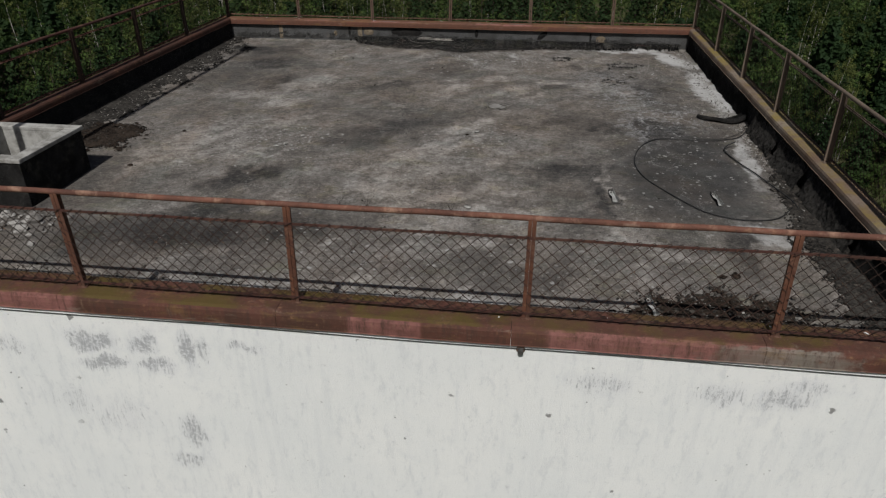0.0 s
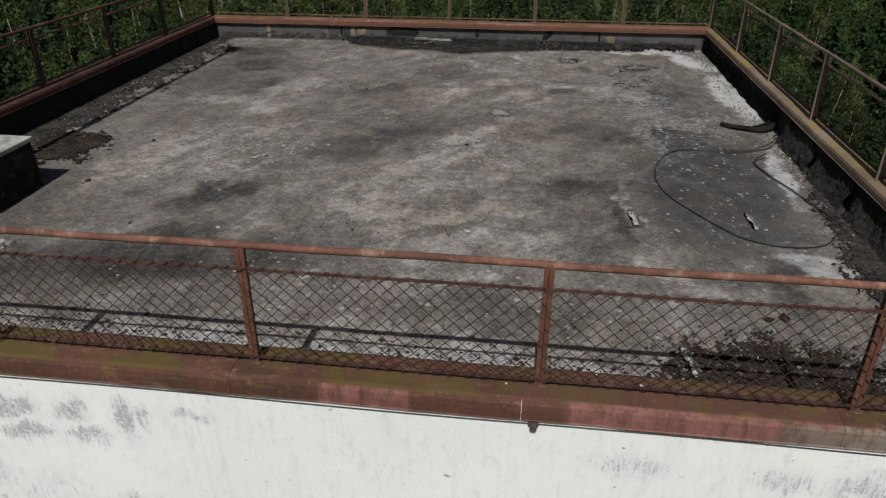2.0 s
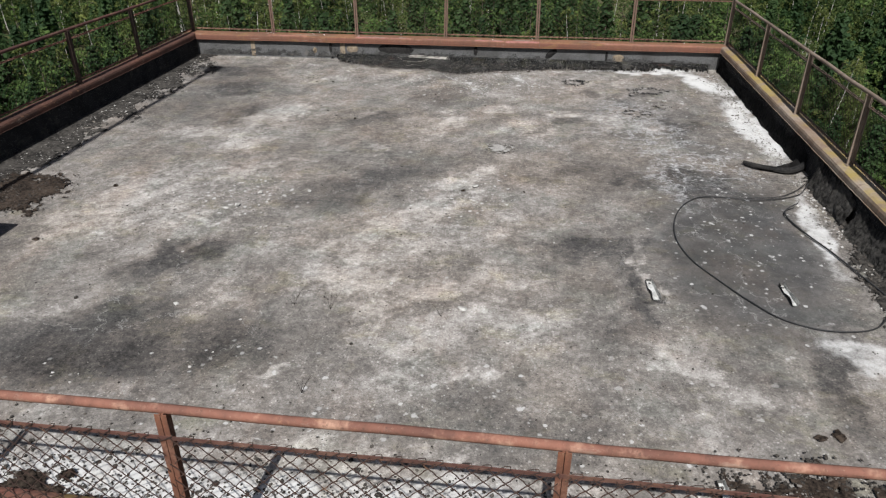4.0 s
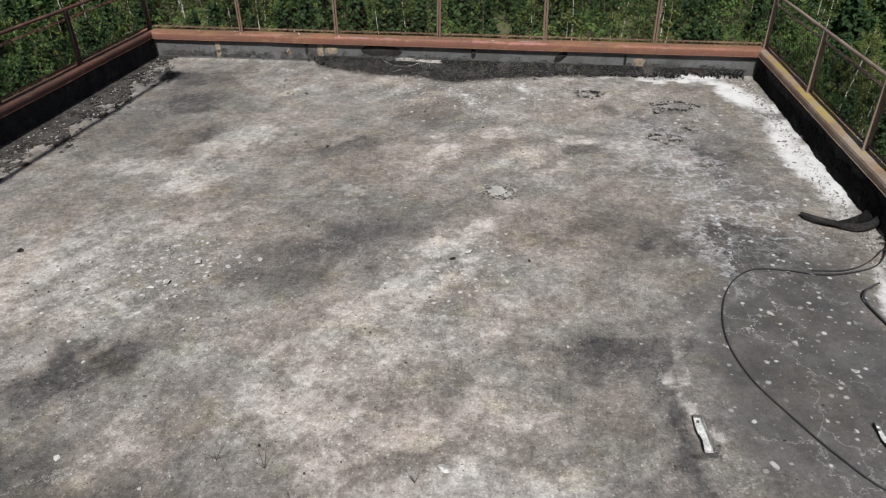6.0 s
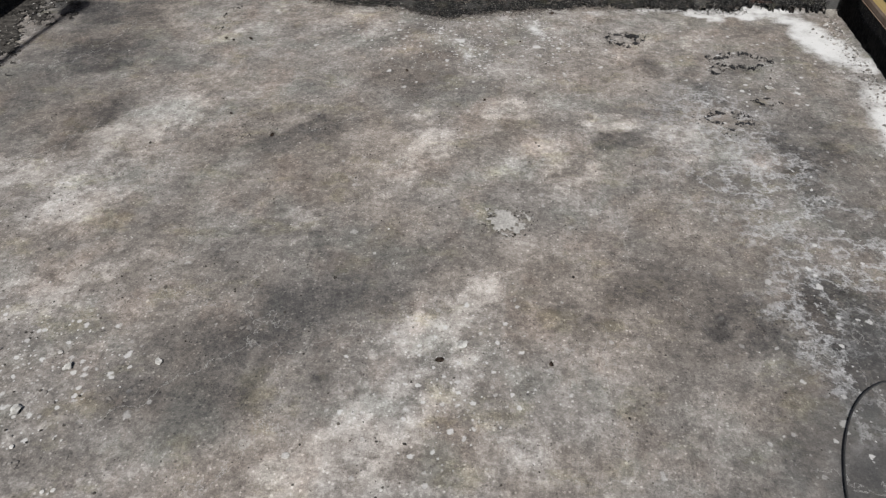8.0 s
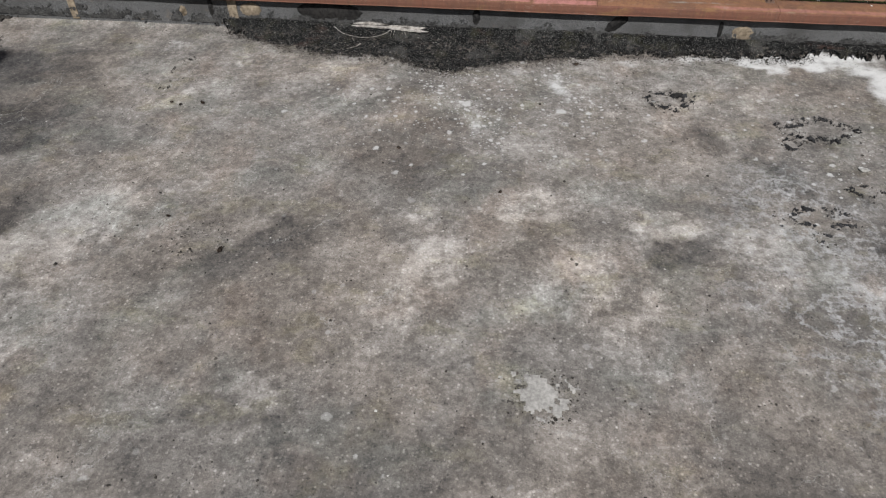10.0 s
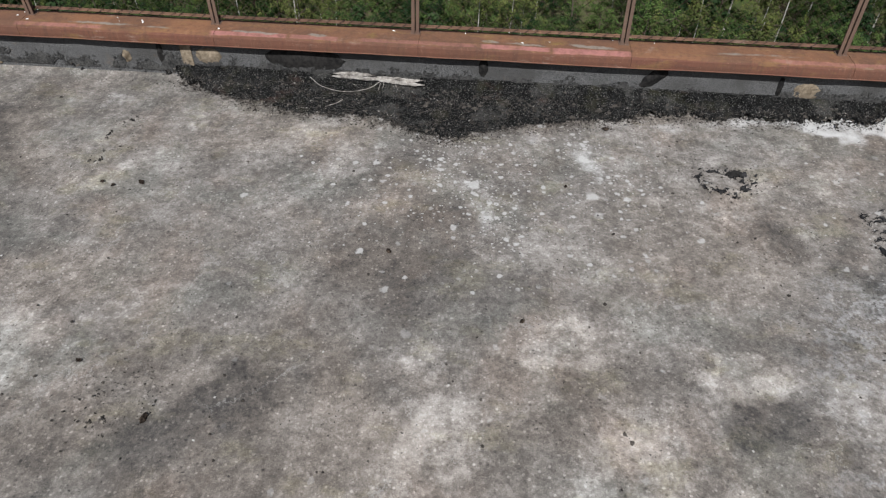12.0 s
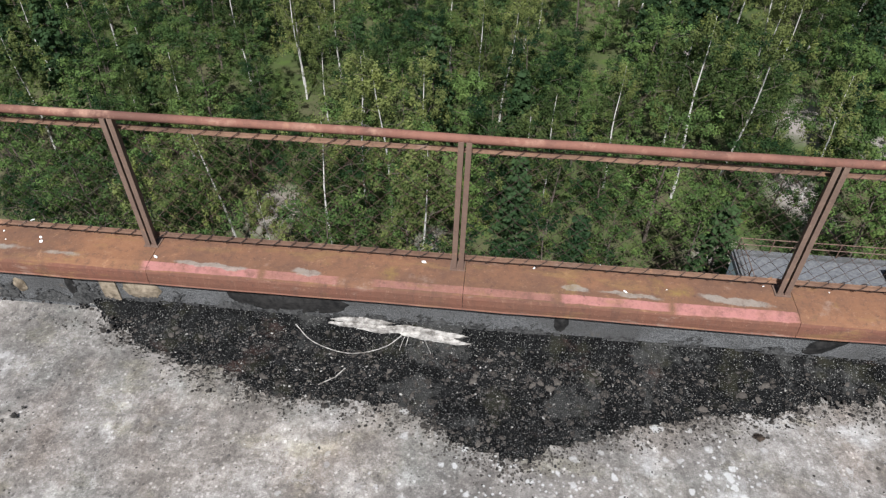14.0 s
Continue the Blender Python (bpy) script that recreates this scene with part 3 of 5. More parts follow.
CAP_NORTH = rust_material("red_rusted_sheet", (0.200, 0.098, 0.052), (0.128, 0.068, 0.042), 0.15,
                          ([(-3.96, 13.485, 0.42, 0.036, 1.0), (-3.27, 13.485, 0.26, 0.034, 0.6), (-2.2, 13.485, 0.62, 0.030, 0.45), (-1.22, 13.485, 0.36, 0.034, 0.9), (-0.46, 13.485, 0.40, 0.040, 1.0), (2.4, 13.48, 1.2, 0.03, 0.5), (-6.0, 13.48, 0.5, 0.03, 0.6)],
                           [(-3.92, 13.53, 0.42, 0.035, -2, 1.0), (-3.23, 13.53, 0.16, 0.05, 0, 1.0), (-1.47, 13.58, 0.15, 0.05, -8, 1.1), (-1.12, 13.56, 0.30, 0.035, -4, 1.0), (-0.44, 13.58, 0.36, 0.05, -6, 1.1), (-5.6, 13.55, 0.6, 0.05, 0, 0.8), (-4.9, 13.53, 0.3, 0.04, 0, 0.7), (1.2, 13.57, 0.8, 0.05, 0, 0.6)], [(-2.2, 13.432, 9.0, 0.016, 0.85)]), streak=0.45, growth=(0.215, 0.150, 0.040))
CAP_EAST = rust_material("lichened_sheet", (0.270, 0.225, 0.175), (0.185, 0.135, 0.095), 0.70, growth=(0.270, 0.205, 0.060))
# brown rust, taken darker so the colour carries the shade on the inner lip
CAP_WEST = rust_material("shade_darkened_brown_rust", (0.075, 0.034, 0.024), (0.042, 0.022, 0.017), 0.1)
# post steel for the west fence, its unlit side painted in as near-black
POST_SHADED = rust_material("shade_darkened_steel", (0.046, 0.034, 0.028), (0.028, 0.022, 0.019))
POST_TAN = rust_material("weathered_tan_steel", (0.190, 0.150, 0.115), (0.120, 0.092, 0.072), 0.0)
RAIL_DARK = rust_material("dark_red_angle_steel", (0.080, 0.032, 0.028), (0.048, 0.024, 0.021), 0.0, paint=0.18)
RAIL = rust_material("rusted_red_paint", (0.205, 0.092, 0.064), (0.105, 0.050, 0.038), 0.0, paint=0.8)
POST = rust_material("rusted_section_steel", (0.150, 0.105, 0.078), (0.098, 0.070, 0.054), 0.0, paint=0.15)
WIRE = rust_material("rusted_wire", (0.028, 0.019, 0.016), (0.018, 0.015, 0.014))
POST_RED = rust_material("scaling_rust_steel", (0.165, 0.068, 0.040), (0.066, 0.032, 0.025), 0.0, paint=0.35, streak=0.6)
TAR_BED = tar_material()
TAR = speckled("cracked_tar_and_grit", (0.008, 0.008, 0.0085), (0.040, 0.039, 0.039), 26, 0.95, 0.8)
SPLASH = speckled("thin_tar_splash", (0.016, 0.016, 0.016), (0.080, 0.078, 0.074), 60, 0.95, 0.6)
RUST_BAR = rust_material("rusted_flat_bar", (0.185, 0.110, 0.072), (0.105, 0.062, 0.043), 0.0, paint=0.2)
FELT = speckled("torn_roofing_felt", (0.008, 0.008, 0.008), (0.030, 0.028, 0.026), 22, 0.9, 0.6, 0.10)
FELT_GREY = speckled("weathered_felt_underside", (0.020, 0.019, 0.018), (0.115, 0.107, 0.096), 18, 0.95, 0.6)
DIRT = speckled("grey_grit_and_soil", (0.008, 0.0075, 0.007), (0.068, 0.062, 0.055), 22, 1.0, 1.0)
MOSS = speckled("dry_moss_and_soil", (0.005, 0.004, 0.0035), (0.056, 0.042, 0.032), 28, 1.0, 1.0)
GRIT = pieces_material("mixed_grit", (0.022, 0.021, 0.020), (0.30, 0.285, 0.26), 0.13)
CRUMB = pieces_material("dark_crumbs", (0.016, 0.015, 0.014), (0.062, 0.055, 0.048), 0.3)
RUBBLE = pieces_material("mortar_rubble", (0.14, 0.13, 0.12), (0.42, 0.405, 0.38), 0.40)
LIME = speckled("bird_lime", (0.66, 0.65, 0.62), (0.80, 0.79, 0.76), 50, 0.9, 0.2)
CABLE = speckled("black_rubber_cable", (0.012, 0.012, 0.012), (0.030, 0.029, 0.028), 60, 0.6, 0.1, 0.4)
TRAY = speckled("scratched_white_enamel", (0.24, 0.235, 0.22), (0.56, 0.56, 0.53), 30, 0.5, 0.1, 0.5)
TRAY_DARK = speckled("grimy_steel", (0.035, 0.033, 0.030), (0.10, 0.095, 0.088), 30, 0.7, 0.2, 0.5)
WOOD = speckled("bleached_splintered_wood", (0.085, 0.075, 0.065), (0.46, 0.43, 0.39), 22, 0.9, 0.7)
WHITEWASH = speckled("flaking_whitewash", (0.21, 0.20, 0.18), (0.47, 0.46, 0.43), 7, 0.9, 0.4)
KERB = wall_concrete("tarred_kerb", (0.026, 0.025, 0.024), (0.009, 0.0088, 0.0085), 0.12)
# stained concrete, with the west parapet's shade also put into the near-black colour
STAIN_SHADE = wall_concrete("stained_shade_concrete", (0.028, 0.027, 0.026), (0.016, 0.0155, 0.0155), 0.10)
TAN_PALE = speckled("pale_mortar", (0.19, 0.18, 0.165), (0.34, 0.325, 0.30), 40, 0.95, 0.4)
TAN = speckled("ochre_repair_mortar", (0.085, 0.066, 0.045), (0.27, 0.220, 0.160), 18, 0.95, 0.4)
STEEL = speckled("galvanised_steel", (0.16, 0.165, 0.17), (0.28, 0.285, 0.29), 12, 0.5, 0.1, 0.5)
LAMP_RED = speckled("red_lamp_glass", (0.25, 0.02, 0.015), (0.30, 0.03, 0.02), 12, 0.3, 0.0, 0.5)
ANNEX = wall_concrete("annex_roof_felt", (0.130, 0.130, 0.134), (0.090, 0.092, 0.096), 0.3)
BIRCH_BARK = bark_material("birch_bark", (0.42, 0.40, 0.36), (0.06, 0.055, 0.05), 0.9)
BROWN_BARK = bark_material("brown_bark", (0.105, 0.085, 0.068), (0.05, 0.042, 0.035), 0.8)
BIRCH_LEAF = leaf_material("birch_leaves", (0.032, 0.048, 0.014), (0.142, 0.160, 0.050), 0.5)
BROAD_LEAF = leaf_material("broad_leaves", (0.010, 0.026, 0.009), (0.098, 0.152, 0.042), 0.35)
NEEDLE = leaf_material("spruce_needles", (0.020, 0.040, 0.016), (0.040, 0.068, 0.024))
SHRUB_LEAF = leaf_material("shrub_leaves", (0.014, 0.030, 0.010), (0.074, 0.108, 0.030), 0.6)
GROUND = ground_material()


# ---- mesh helpers ----
def part(name, bm, material, parent=None, label="", smooth=False):
    """Links a bmesh as one mesh object, under a thing or a part where one is given."""
    data = bpy.data.meshes.new(name)
    if smooth:
        for f in bm.faces:
            f.smooth = True
    bm.to_mesh(data), bm.free()
    data.materials.append(material)
    ob = new(name, data)
    ob.parent = parent
    return tagged(ob, label)


def sheet(name, verts, faces, material, parent=None, label="", smooth=False):
    """The same from arrays, for meshes of many faces."""
    data = bpy.data.meshes.new(name)
    data.from_pydata(np.asarray(verts).tolist(), [], np.asarray(faces).tolist() if not isinstance(faces, list) else faces)
    data.materials.append(material)
    if smooth:
        data.polygons.foreach_set("use_smooth", [True] * len(data.polygons))
    ob = new(name, data)
    ob.parent = parent
    return tagged(ob, label)


def box(bm, lo, hi, bevel=0.0, m=None):
    lo, hi = Vector(lo), Vector(hi)
    made = bmesh.ops.create_cube(bm, size=1, matrix=Matrix.Translation((lo + hi) / 2) @ Matrix.Diagonal((*(hi - lo), 1)))["verts"]
    if bevel:
        edges = list({e for v in made for e in v.link_edges})
        made = [v for v in bmesh.ops.bevel(bm, geom=edges, offset=bevel, segments=2, affect="EDGES", profile=0.5)["verts"]] or made
    if m is not None:
        bmesh.ops.transform(bm, matrix=m, verts=[v for v in bm.verts if v.is_valid])
    return bm


def solid(lo, hi, bevel=0.0):
    return box(bmesh.new(), lo, hi, bevel)


def tube(bm, path, radius, sides=8, caps=True):
    """A round bar along a path; radius is one number or one for each point."""
    path = [Vector(p) for p in path]
    radii = [float(r) for r in radius] if isinstance(radius, (list, tuple)) else [float(radius)] * len(path)
    rings, side = [], None
    for i, p in enumerate(path):
        way = (path[min(i + 1, len(path) - 1)] - path[max(i - 1, 0)]).normalized()
        if side is None:
            side = way.orthogonal().normalized()
        side = (side - way * side.dot(way)).normalized()
        up = way.cross(side)
        rings.append([bm.verts.new(p + radii[i] * (math.cos(a) * side + math.sin(a) * up)) for a in (2 * math.pi * n / sides for n in range(sides))])
    for a, b in zip(rings, rings[1:]):
        for n in range(sides):
            bm.faces.new((a[n], a[(n + 1) % sides], b[(n + 1) % sides], b[n]))
    if caps:
        bm.faces.new(rings[0][::-1]), bm.faces.new(rings[-1])
    return bm


def smooth_path(points, steps=8):
    """Catmull-Rom through a few points."""
    p = [Vector(q) for q in points]
    p = [2 * p[0] - p[1], *p, 2 * p[-1] - p[-2]]
    out = []
    for a, b, c, d in zip(p, p[1:], p[2:], p[3:]):
        for s in range(steps):
            t = s / steps
            out.append(0.5 * (2 * b + (c - a) * t + (2 * a - 5 * b + 4 * c - d) * t * t + (3 * b - a - 3 * c + d) * t ** 3))
    return [*out, p[-2]]


def rough_noise(x, y, scale=1.0, z=0.0):
    return noise.fractal(Vector((x * scale, y * scale, z)), 0.7, 2.2, 5)


def thing(name, label, category, at=(0, 0, 0), group="", kind=""):
    ob = new(name)
    ob.location, ob.empty_display_size = at, 0.2
    return tagged(ob, label, category, group, kind)


# ---- plan of the roof: inner floor between four parapets, metres ----
WEST, EAST, SOUTH, NORTH = -8.42, 4.03, 0.0, 13.70      # fence lines, in the middle of each parapet
CAP_Z, RAIL_Z, GROUND_Z = 0.56, 1.56, -40.0
SIDE, INNER, OUTER, LIP = 0.14, 0.11, 0.18, 0.17                      # wall faces from the fence line; depth of the caps' turned-down edges
FX0, FX1, FY0, FY1 = WEST + INNER, EAST - INNER, SOUTH + INNER, NORTH - 0.182


def roof_floor():
    """One sheet, a little uneven, dished towards the drains and turned up at the foot of the walls."""
    nx, ny = 240, 266
    xs, ys = np.linspace(FX0 - 0.02, FX1 + 0.02, nx), np.linspace(FY0 - 0.02, FY1 + 0.02, ny)
    verts = []
    for y in ys:
        for x in xs:
            rim = min(x - FX0, FX1 - x, y - FY0, FY1 - y)
            up = 0.035 * max(0.0, 1 - rim / 0.16) ** 2
            verts.append((x, y, up + 0.010 * rough_noise(x, y, 0.55) + 0.003 * rough_noise(x, y, 4.0)))
    i = np.arange(nx * ny).reshape(ny, nx)
    faces = np.stack([i[:-1, :-1], i[:-1, 1:], i[1:, 1:], i[1:, :-1]], -1).reshape(-1, 4)
    floor = sheet("floor", verts, faces, FLOOR, None, "weathered grey roof screed with dark stains and white lime bloom", True)
    floor["kind"] = "structure"
    px, py = np.array([v[0] for v in verts]), np.array([v[1] for v in verts])
    wander = [np.array([0.34 * rough_noise(x, y, 0.9, z) + 0.20 * rough_noise(x, y, 2.6, z) + 0.09 * rough_noise(x, y, 7.0, z) for x, y, _ in verts]) for z in (11.0, 23.0)]
    for name, rows in (("dark", DARK_NEAR + DARK_MID + DARK_FAR), ("light", LIGHT_NEAR + LIGHT_FAR), ("brown", BROWN), ("veined", VEINED), ("limed", LIMED), ("lichened", LICHENED), ("pooled", POOLED)):
        much = 0.40 if name in ("limed", "pooled") else 1.0
        qx, qy, total = px + much * wander[0], py + much * wander[1], np.zeros(len(verts))
        for u, v, ru, rv, turn, weight in rows:
            c, d = math.cos(radians(turn)), math.sin(radians(turn))
            r = np.hypot(((qx - u) * c + (qy - v) * d) / ru, ((qy - v) * c - (qx - u) * d) / rv)
            t = np.clip((1.2 - r) / 0.85, 0, 1) if name in ("limed", "pooled") else np.clip((1.9 - r) / 1.7, 0, 1)
            total = np.maximum(total, weight * t * t * (3 - 2 * t))
        floor.data.attributes.new(name, "FLOAT", "POINT").data.foreach_set("value", total)
    slab = part("roof_slab", solid((WEST, SOUTH, -0.40), (EAST, NORTH, -0.06)), PARAPET)
    tagged(slab, "concrete roof slab under the screed", "roof", kind="structure")


def wall_run(name, lo, hi, material, label):
    """A parapet leaf with a slightly wavering surface."""
    bm = solid(lo, hi)
    long_axis = 0 if hi[0] - lo[0] > hi[1] - lo[1] else 1
    cuts = 40
    bmesh.ops.subdivide_edges(bm, edges=[e for e in bm.edges if abs((e.verts[0].co - e.verts[1].co)[long_axis]) > 1], cuts=cuts, use_grid_fill=True)
    for v in bm.verts:
        if v.co.z < hi[2] - 0.01:
            v.co[1 - long_axis] += 0.008 * rough_noise(v.co[long_axis], v.co.z, 1.3, 1 - long_axis)
    return tagged(part(name, bm, material), label, "wall", kind="structure")


def cap_profile(half, lip, crease=0.045):
    """Across one half of a sheet cap: flat top, creased shoulder strip, turned-down edge with a drip."""
    return [(0, CAP_Z), (half - crease, CAP_Z - 0.004), (half - 0.012, CAP_Z - 0.016), (half, CAP_Z - 0.045), (half + 0.004, CAP_Z - 0.095),
            (half + 0.002, CAP_Z - lip), (half + 0.010, CAP_Z - lip - 0.006)]


def cap_sheet(lo, hi, line, along, material, parent, inner=0.20, outer=0.20, lip=0.17, crease=0.045):
    """One length of folded sheet over the parapet, from lo to hi along x or y; inner is the half towards lower x or y."""
    right, left = cap_profile(outer, lip), cap_profile(inner, lip, crease)
    top = [(-u, z) for u, z in left[::-1]] + right[1:]
    half = max(inner, outer)
    under = [(u * (half - 0.006) / half, z - 0.006) for u, z in top[::-1]]
    loop = top + under
    bm, rings = bmesh.new(), []
    steps = max(2, int((hi - lo) / 0.25))
    for s in range(steps + 1):
        p = lo + (hi - lo) * s / steps
        sag = 0.006 * rough_noise(p, line, 1.2)
        ring = []
        for u, z in loop:
            dent = 0.006 * rough_noise(p, u * 3 + line, 2.6)
            ring.append(bm.verts.new((p, line + u + dent, z + sag) if along == "x" else (line + u + dent, p, z + sag)))
        rings.append(ring)
    n = len(loop)
    for a, b in zip(rings, rings[1:]):
        for i in range(n):
            bm.faces.new((a[i], a[(i + 1) % n], b[(i + 1) % n], b[i]))
    bm.faces.new(rings[0]), bm.faces.new(rings[-1][::-1])
    bmesh.ops.recalc_face_normals(bm, faces=bm.faces)
    part("cap_sheet", bm, material, parent)


def parapets():
    low, top = -0.06, CAP_Z - 0.05
    north = wall_run("wall_north", (WEST - 0.02, FY1, low), (EAST + 0.02, NORTH + 0.02, top), PARAPET_PALE, "grey roughcast parapet with black tar runs under a red cap")
    south = wall_run("wall_south", (WEST - 0.02, FY0 - 0.12, low), (EAST + 0.02, FY0, top), PARAPET, "dark stained concrete parapet under a mossy cap")
    east = wall_run("wall_east", (FX1, FY0, low), (FX1 + 0.12, FY1, top), STAIN_SHADE, "black-stained concrete parapet with peeling roofing felt")
    # the west inner face is unlit; its wall colour holds shade as well as stain
    west = wall_run("wall_west", (FX0 - 0.12, FY0, low), (FX0, FY1, top), STAIN_SHADE, "dark shaded concrete parapet under a brown cap")
    for wall, material, along, line, a, b in ((south, CAP_SOUTH, "x", SOUTH, WEST - 0.145, EAST + 0.145), (north, CAP_NORTH, "x", NORTH, WEST - 0.145, EAST + 0.145),
                                              (east, CAP_EAST, "y", EAST, SOUTH + 0.215, NORTH - 0.215), (west, CAP_WEST, "y", WEST, SOUTH + 0.215, NORTH - 0.215)):
        count = 6
        for i in range(count):
            cap_sheet(a + (b - a) * i / count + 0.0015, a + (b - a) * (i + 1) / count - 0.0015, line, along, material, wall, *((0.26, 0.130, 0.13, 0.075) if line == NORTH else (0.20, 0.20, LIP) if along == "x" else (SIDE, SIDE, 0.11)))
    # the tower's outer faces, down to the ground
    for name, lo, hi, label in (("facade_south", (WEST - 0.12, SOUTH - OUTER, GROUND_Z), (EAST + 0.12, SOUTH - 0.022, 0.42), "white lime-washed render with grey worn scuffs"),
                                ("facade_north", (WEST - 0.12, NORTH + 0.022, GROUND_Z), (EAST + 0.12, NORTH + 0.115, 0.42), "white lime-washed render of the tower's back"),
                                ("facade_east", (EAST + 0.012, SOUTH - 0.022, GROUND_Z), (EAST + 0.12, NORTH + 0.022, 0.42), "white lime-washed render of the tower's side"),
                                ("facade_west", (WEST - 0.12, SOUTH - 0.022, GROUND_Z), (WEST - 0.012, NORTH + 0.022, 0.42), "white lime-washed render of the tower's side")):
        tagged(part(name, solid(lo, hi), PLASTER), label, "wall", kind="structure")
    # a thin wire stretched below the near cap, and the stub of a pipe
    bm = tube(bmesh.new(), [(x, SOUTH - OUTER - 0.012, 0.345 + 0.006 * math.sin(x * 1.7)) for x in np.linspace(WEST - 0.1, EAST + 0.1, 40)], 0.0045, 6)
    tagged(part("wall_wire", bm, CABLE), "thin black wire stretched along the white wall", "wire")
    stub = thing("pipe_stub", "short rusted pipe stub in the white wall", "pipe", (0.02, SOUTH - OUTER, 0.335))
    part("pipe", tube(bmesh.new(), [(0, 0.05, 0), (0, -0.05, -0.006)], 0.026, 12), TRAY_DARK, stub)
    part("collar", tube(bmesh.new(), [(0, 0.004, 0), (0, -0.010, 0)], 0.040, 12), POST, stub)


# ---- fences ----
def chain_link(width, height, wire, pitch=0.113):
    """A panel of diamond netting in x and z: each wire kinks where it hooks its neighbour."""
    bm = bmesh.new()
    n = int((width + height) / pitch) + 1
    steps = max(2, round(height / (pitch / 2)))
    for d in (1, -1):
        for i in range(n + 1):
            pts = []
            for j in range(2 * steps + 1):
                s = height * j / (2 * steps)
                x = i * pitch - height + s if d == 1 else i * pitch - s
                bow = 0.008 if j % 2 else -0.008
                pts.append((x + bow * d, d * 0.003 + 0.004 * math.sin(3.1 * x + s), s + bow * 0.6))
            pts = [p for p in pts if -0.001 <= p[0] <= width + 0.001]
            if len(pts) > 1:
                tube(bm, pts, wire, 4, False)
    return bm


def fence(name, posts, line, along, outward, label, tall=RAIL_Z, wire=0.0026, steel=None, pipe=None, angle=None, drop=0.205):
    """Posts along one parapet; rails and netting run on the outer side."""
    root = thing(name, label, "fence", (0, 0, CAP_Z))
    steel, pipe, angle = steel or POST, pipe or RAIL, angle or RAIL_DARK
    wide = 0.034 if steel is POST_RED else 0.040
    slit = 0.002 if steel is POST_RED else 0.007
    top, mid, low = tall - CAP_Z, tall - CAP_Z - drop, 0.046

    def at(p, off, z):
        return (p, line + outward * off, z) if along == "x" else (line + outward * off, p, z)

    def rail(kind, z, off, radius, ends, label=""):
        path = [at(p, off + 0.006 * rough_noise(p, z, 0.7), z + 0.010 * rough_noise(p, line, 0.6, z)) for p in np.linspace(*ends, 50)]
        part(kind, tube(bmesh.new(), path, radius, 10), pipe, root, label, True)

    ends = (posts[0] - 0.02, posts[-1] + 0.02)
    rail("top_rail", top - 0.03, 0.0, 0.027, ends, "rusted red pipe handrail")
    for kind, z in (("middle_rail", mid), ("bottom_rail", low)):
        bm = bmesh.new()
        lo, hi = at(ends[0], 0.037, z), at(ends[1], 0.043, z + 0.024)
        lo2, hi2 = at(ends[0], 0.020, z), at(ends[1], 0.037, z + 0.005)
        for a, b in ((lo, hi), (lo2, hi2)):
            box(bm, [min(u, v) for u, v in zip(a, b)], [max(u, v) for u, v in zip(a, b)])
        bmesh.ops.subdivide_edges(bm, edges=[e for e in bm.edges if e.calc_length() > 1], cuts=30)
        for v in bm.verts:
            v.co.z += 0.008 * rough_noise(v.co.x, v.co.y, 0.8, z)
        part(kind, bm, angle, root)
    for z in (mid, low):
        bm = bmesh.new()
        for i in range(int((ends[1] - ends[0]) / 0.113)):
            p = ends[0] + 0.05 + i * 0.113 + 0.010 * math.sin(i * 1.9)
            g, zz = 0.058 + 0.012 * math.sin(i * 2.7), z + 0.008 * rough_noise(*at(p, 0, 0)[:2], 0.8, z)
            tube(bm, [at(p - 0.01, 0.050, zz - 0.012), at(p, 0.014, zz - 0.008), at(p + g * 0.5, 0.016, zz + 0.012), at(p + g, 0.030, zz + 0.030), at(p + g * 1.1, 0.050, zz + 0.026)], 0.0029, 5)
            tube(bm, [at(p - 0.004, 0.047, zz - 0.012), at(p + g * 0.5, 0.050, zz + 0.010), at(p + g * 1.1, 0.049, zz + 0.030)], 0.0029, 5)
        part("lacing_wire", bm, WIRE, root)["kind"] = "stuff"
    post = None
    for p in posts:
        if post is None:
            bm = bmesh.new()
            for s in (-1, 1):
                box(bm, (min(s * slit, s * wide), -0.040, -0.004), (max(s * slit, s * wide), -0.034, top - 0.035))
                box(bm, (min(s * slit, s * 0.013), -0.034, -0.004), (max(s * slit, s * 0.013), 0.036, top - 0.035))
            box(bm, (-0.05, -0.05, -0.005), (0.05, 0.046, 0.006))
            post = part("post", bm, steel, root)
            mesh = post.data
        else:
            post = new("post", mesh)
            post.parent = root
        post.matrix_local = pose(*at(p, 0, 0), 0, 1.2 * math.sin(p * 5), 0 if along == "x" else 90)
    panels = {}
    for a, b in zip(posts, posts[1:]):
        width = round(b - a, 2)
        if width not in panels:
            ob = part("netting", chain_link(width, mid - low + 0.01, wire), WIRE, root, "rusted chain-link netting")
            panels[width] = ob.data
        else:
            ob = tagged(new("netting", panels[width]), "rusted chain-link netting")
            ob.parent = root
        where = at(a, 0.046, low + 0.012)
        ob.matrix_local = pose(*where, 0, 0, 0 if along == "x" else 90)
    return root


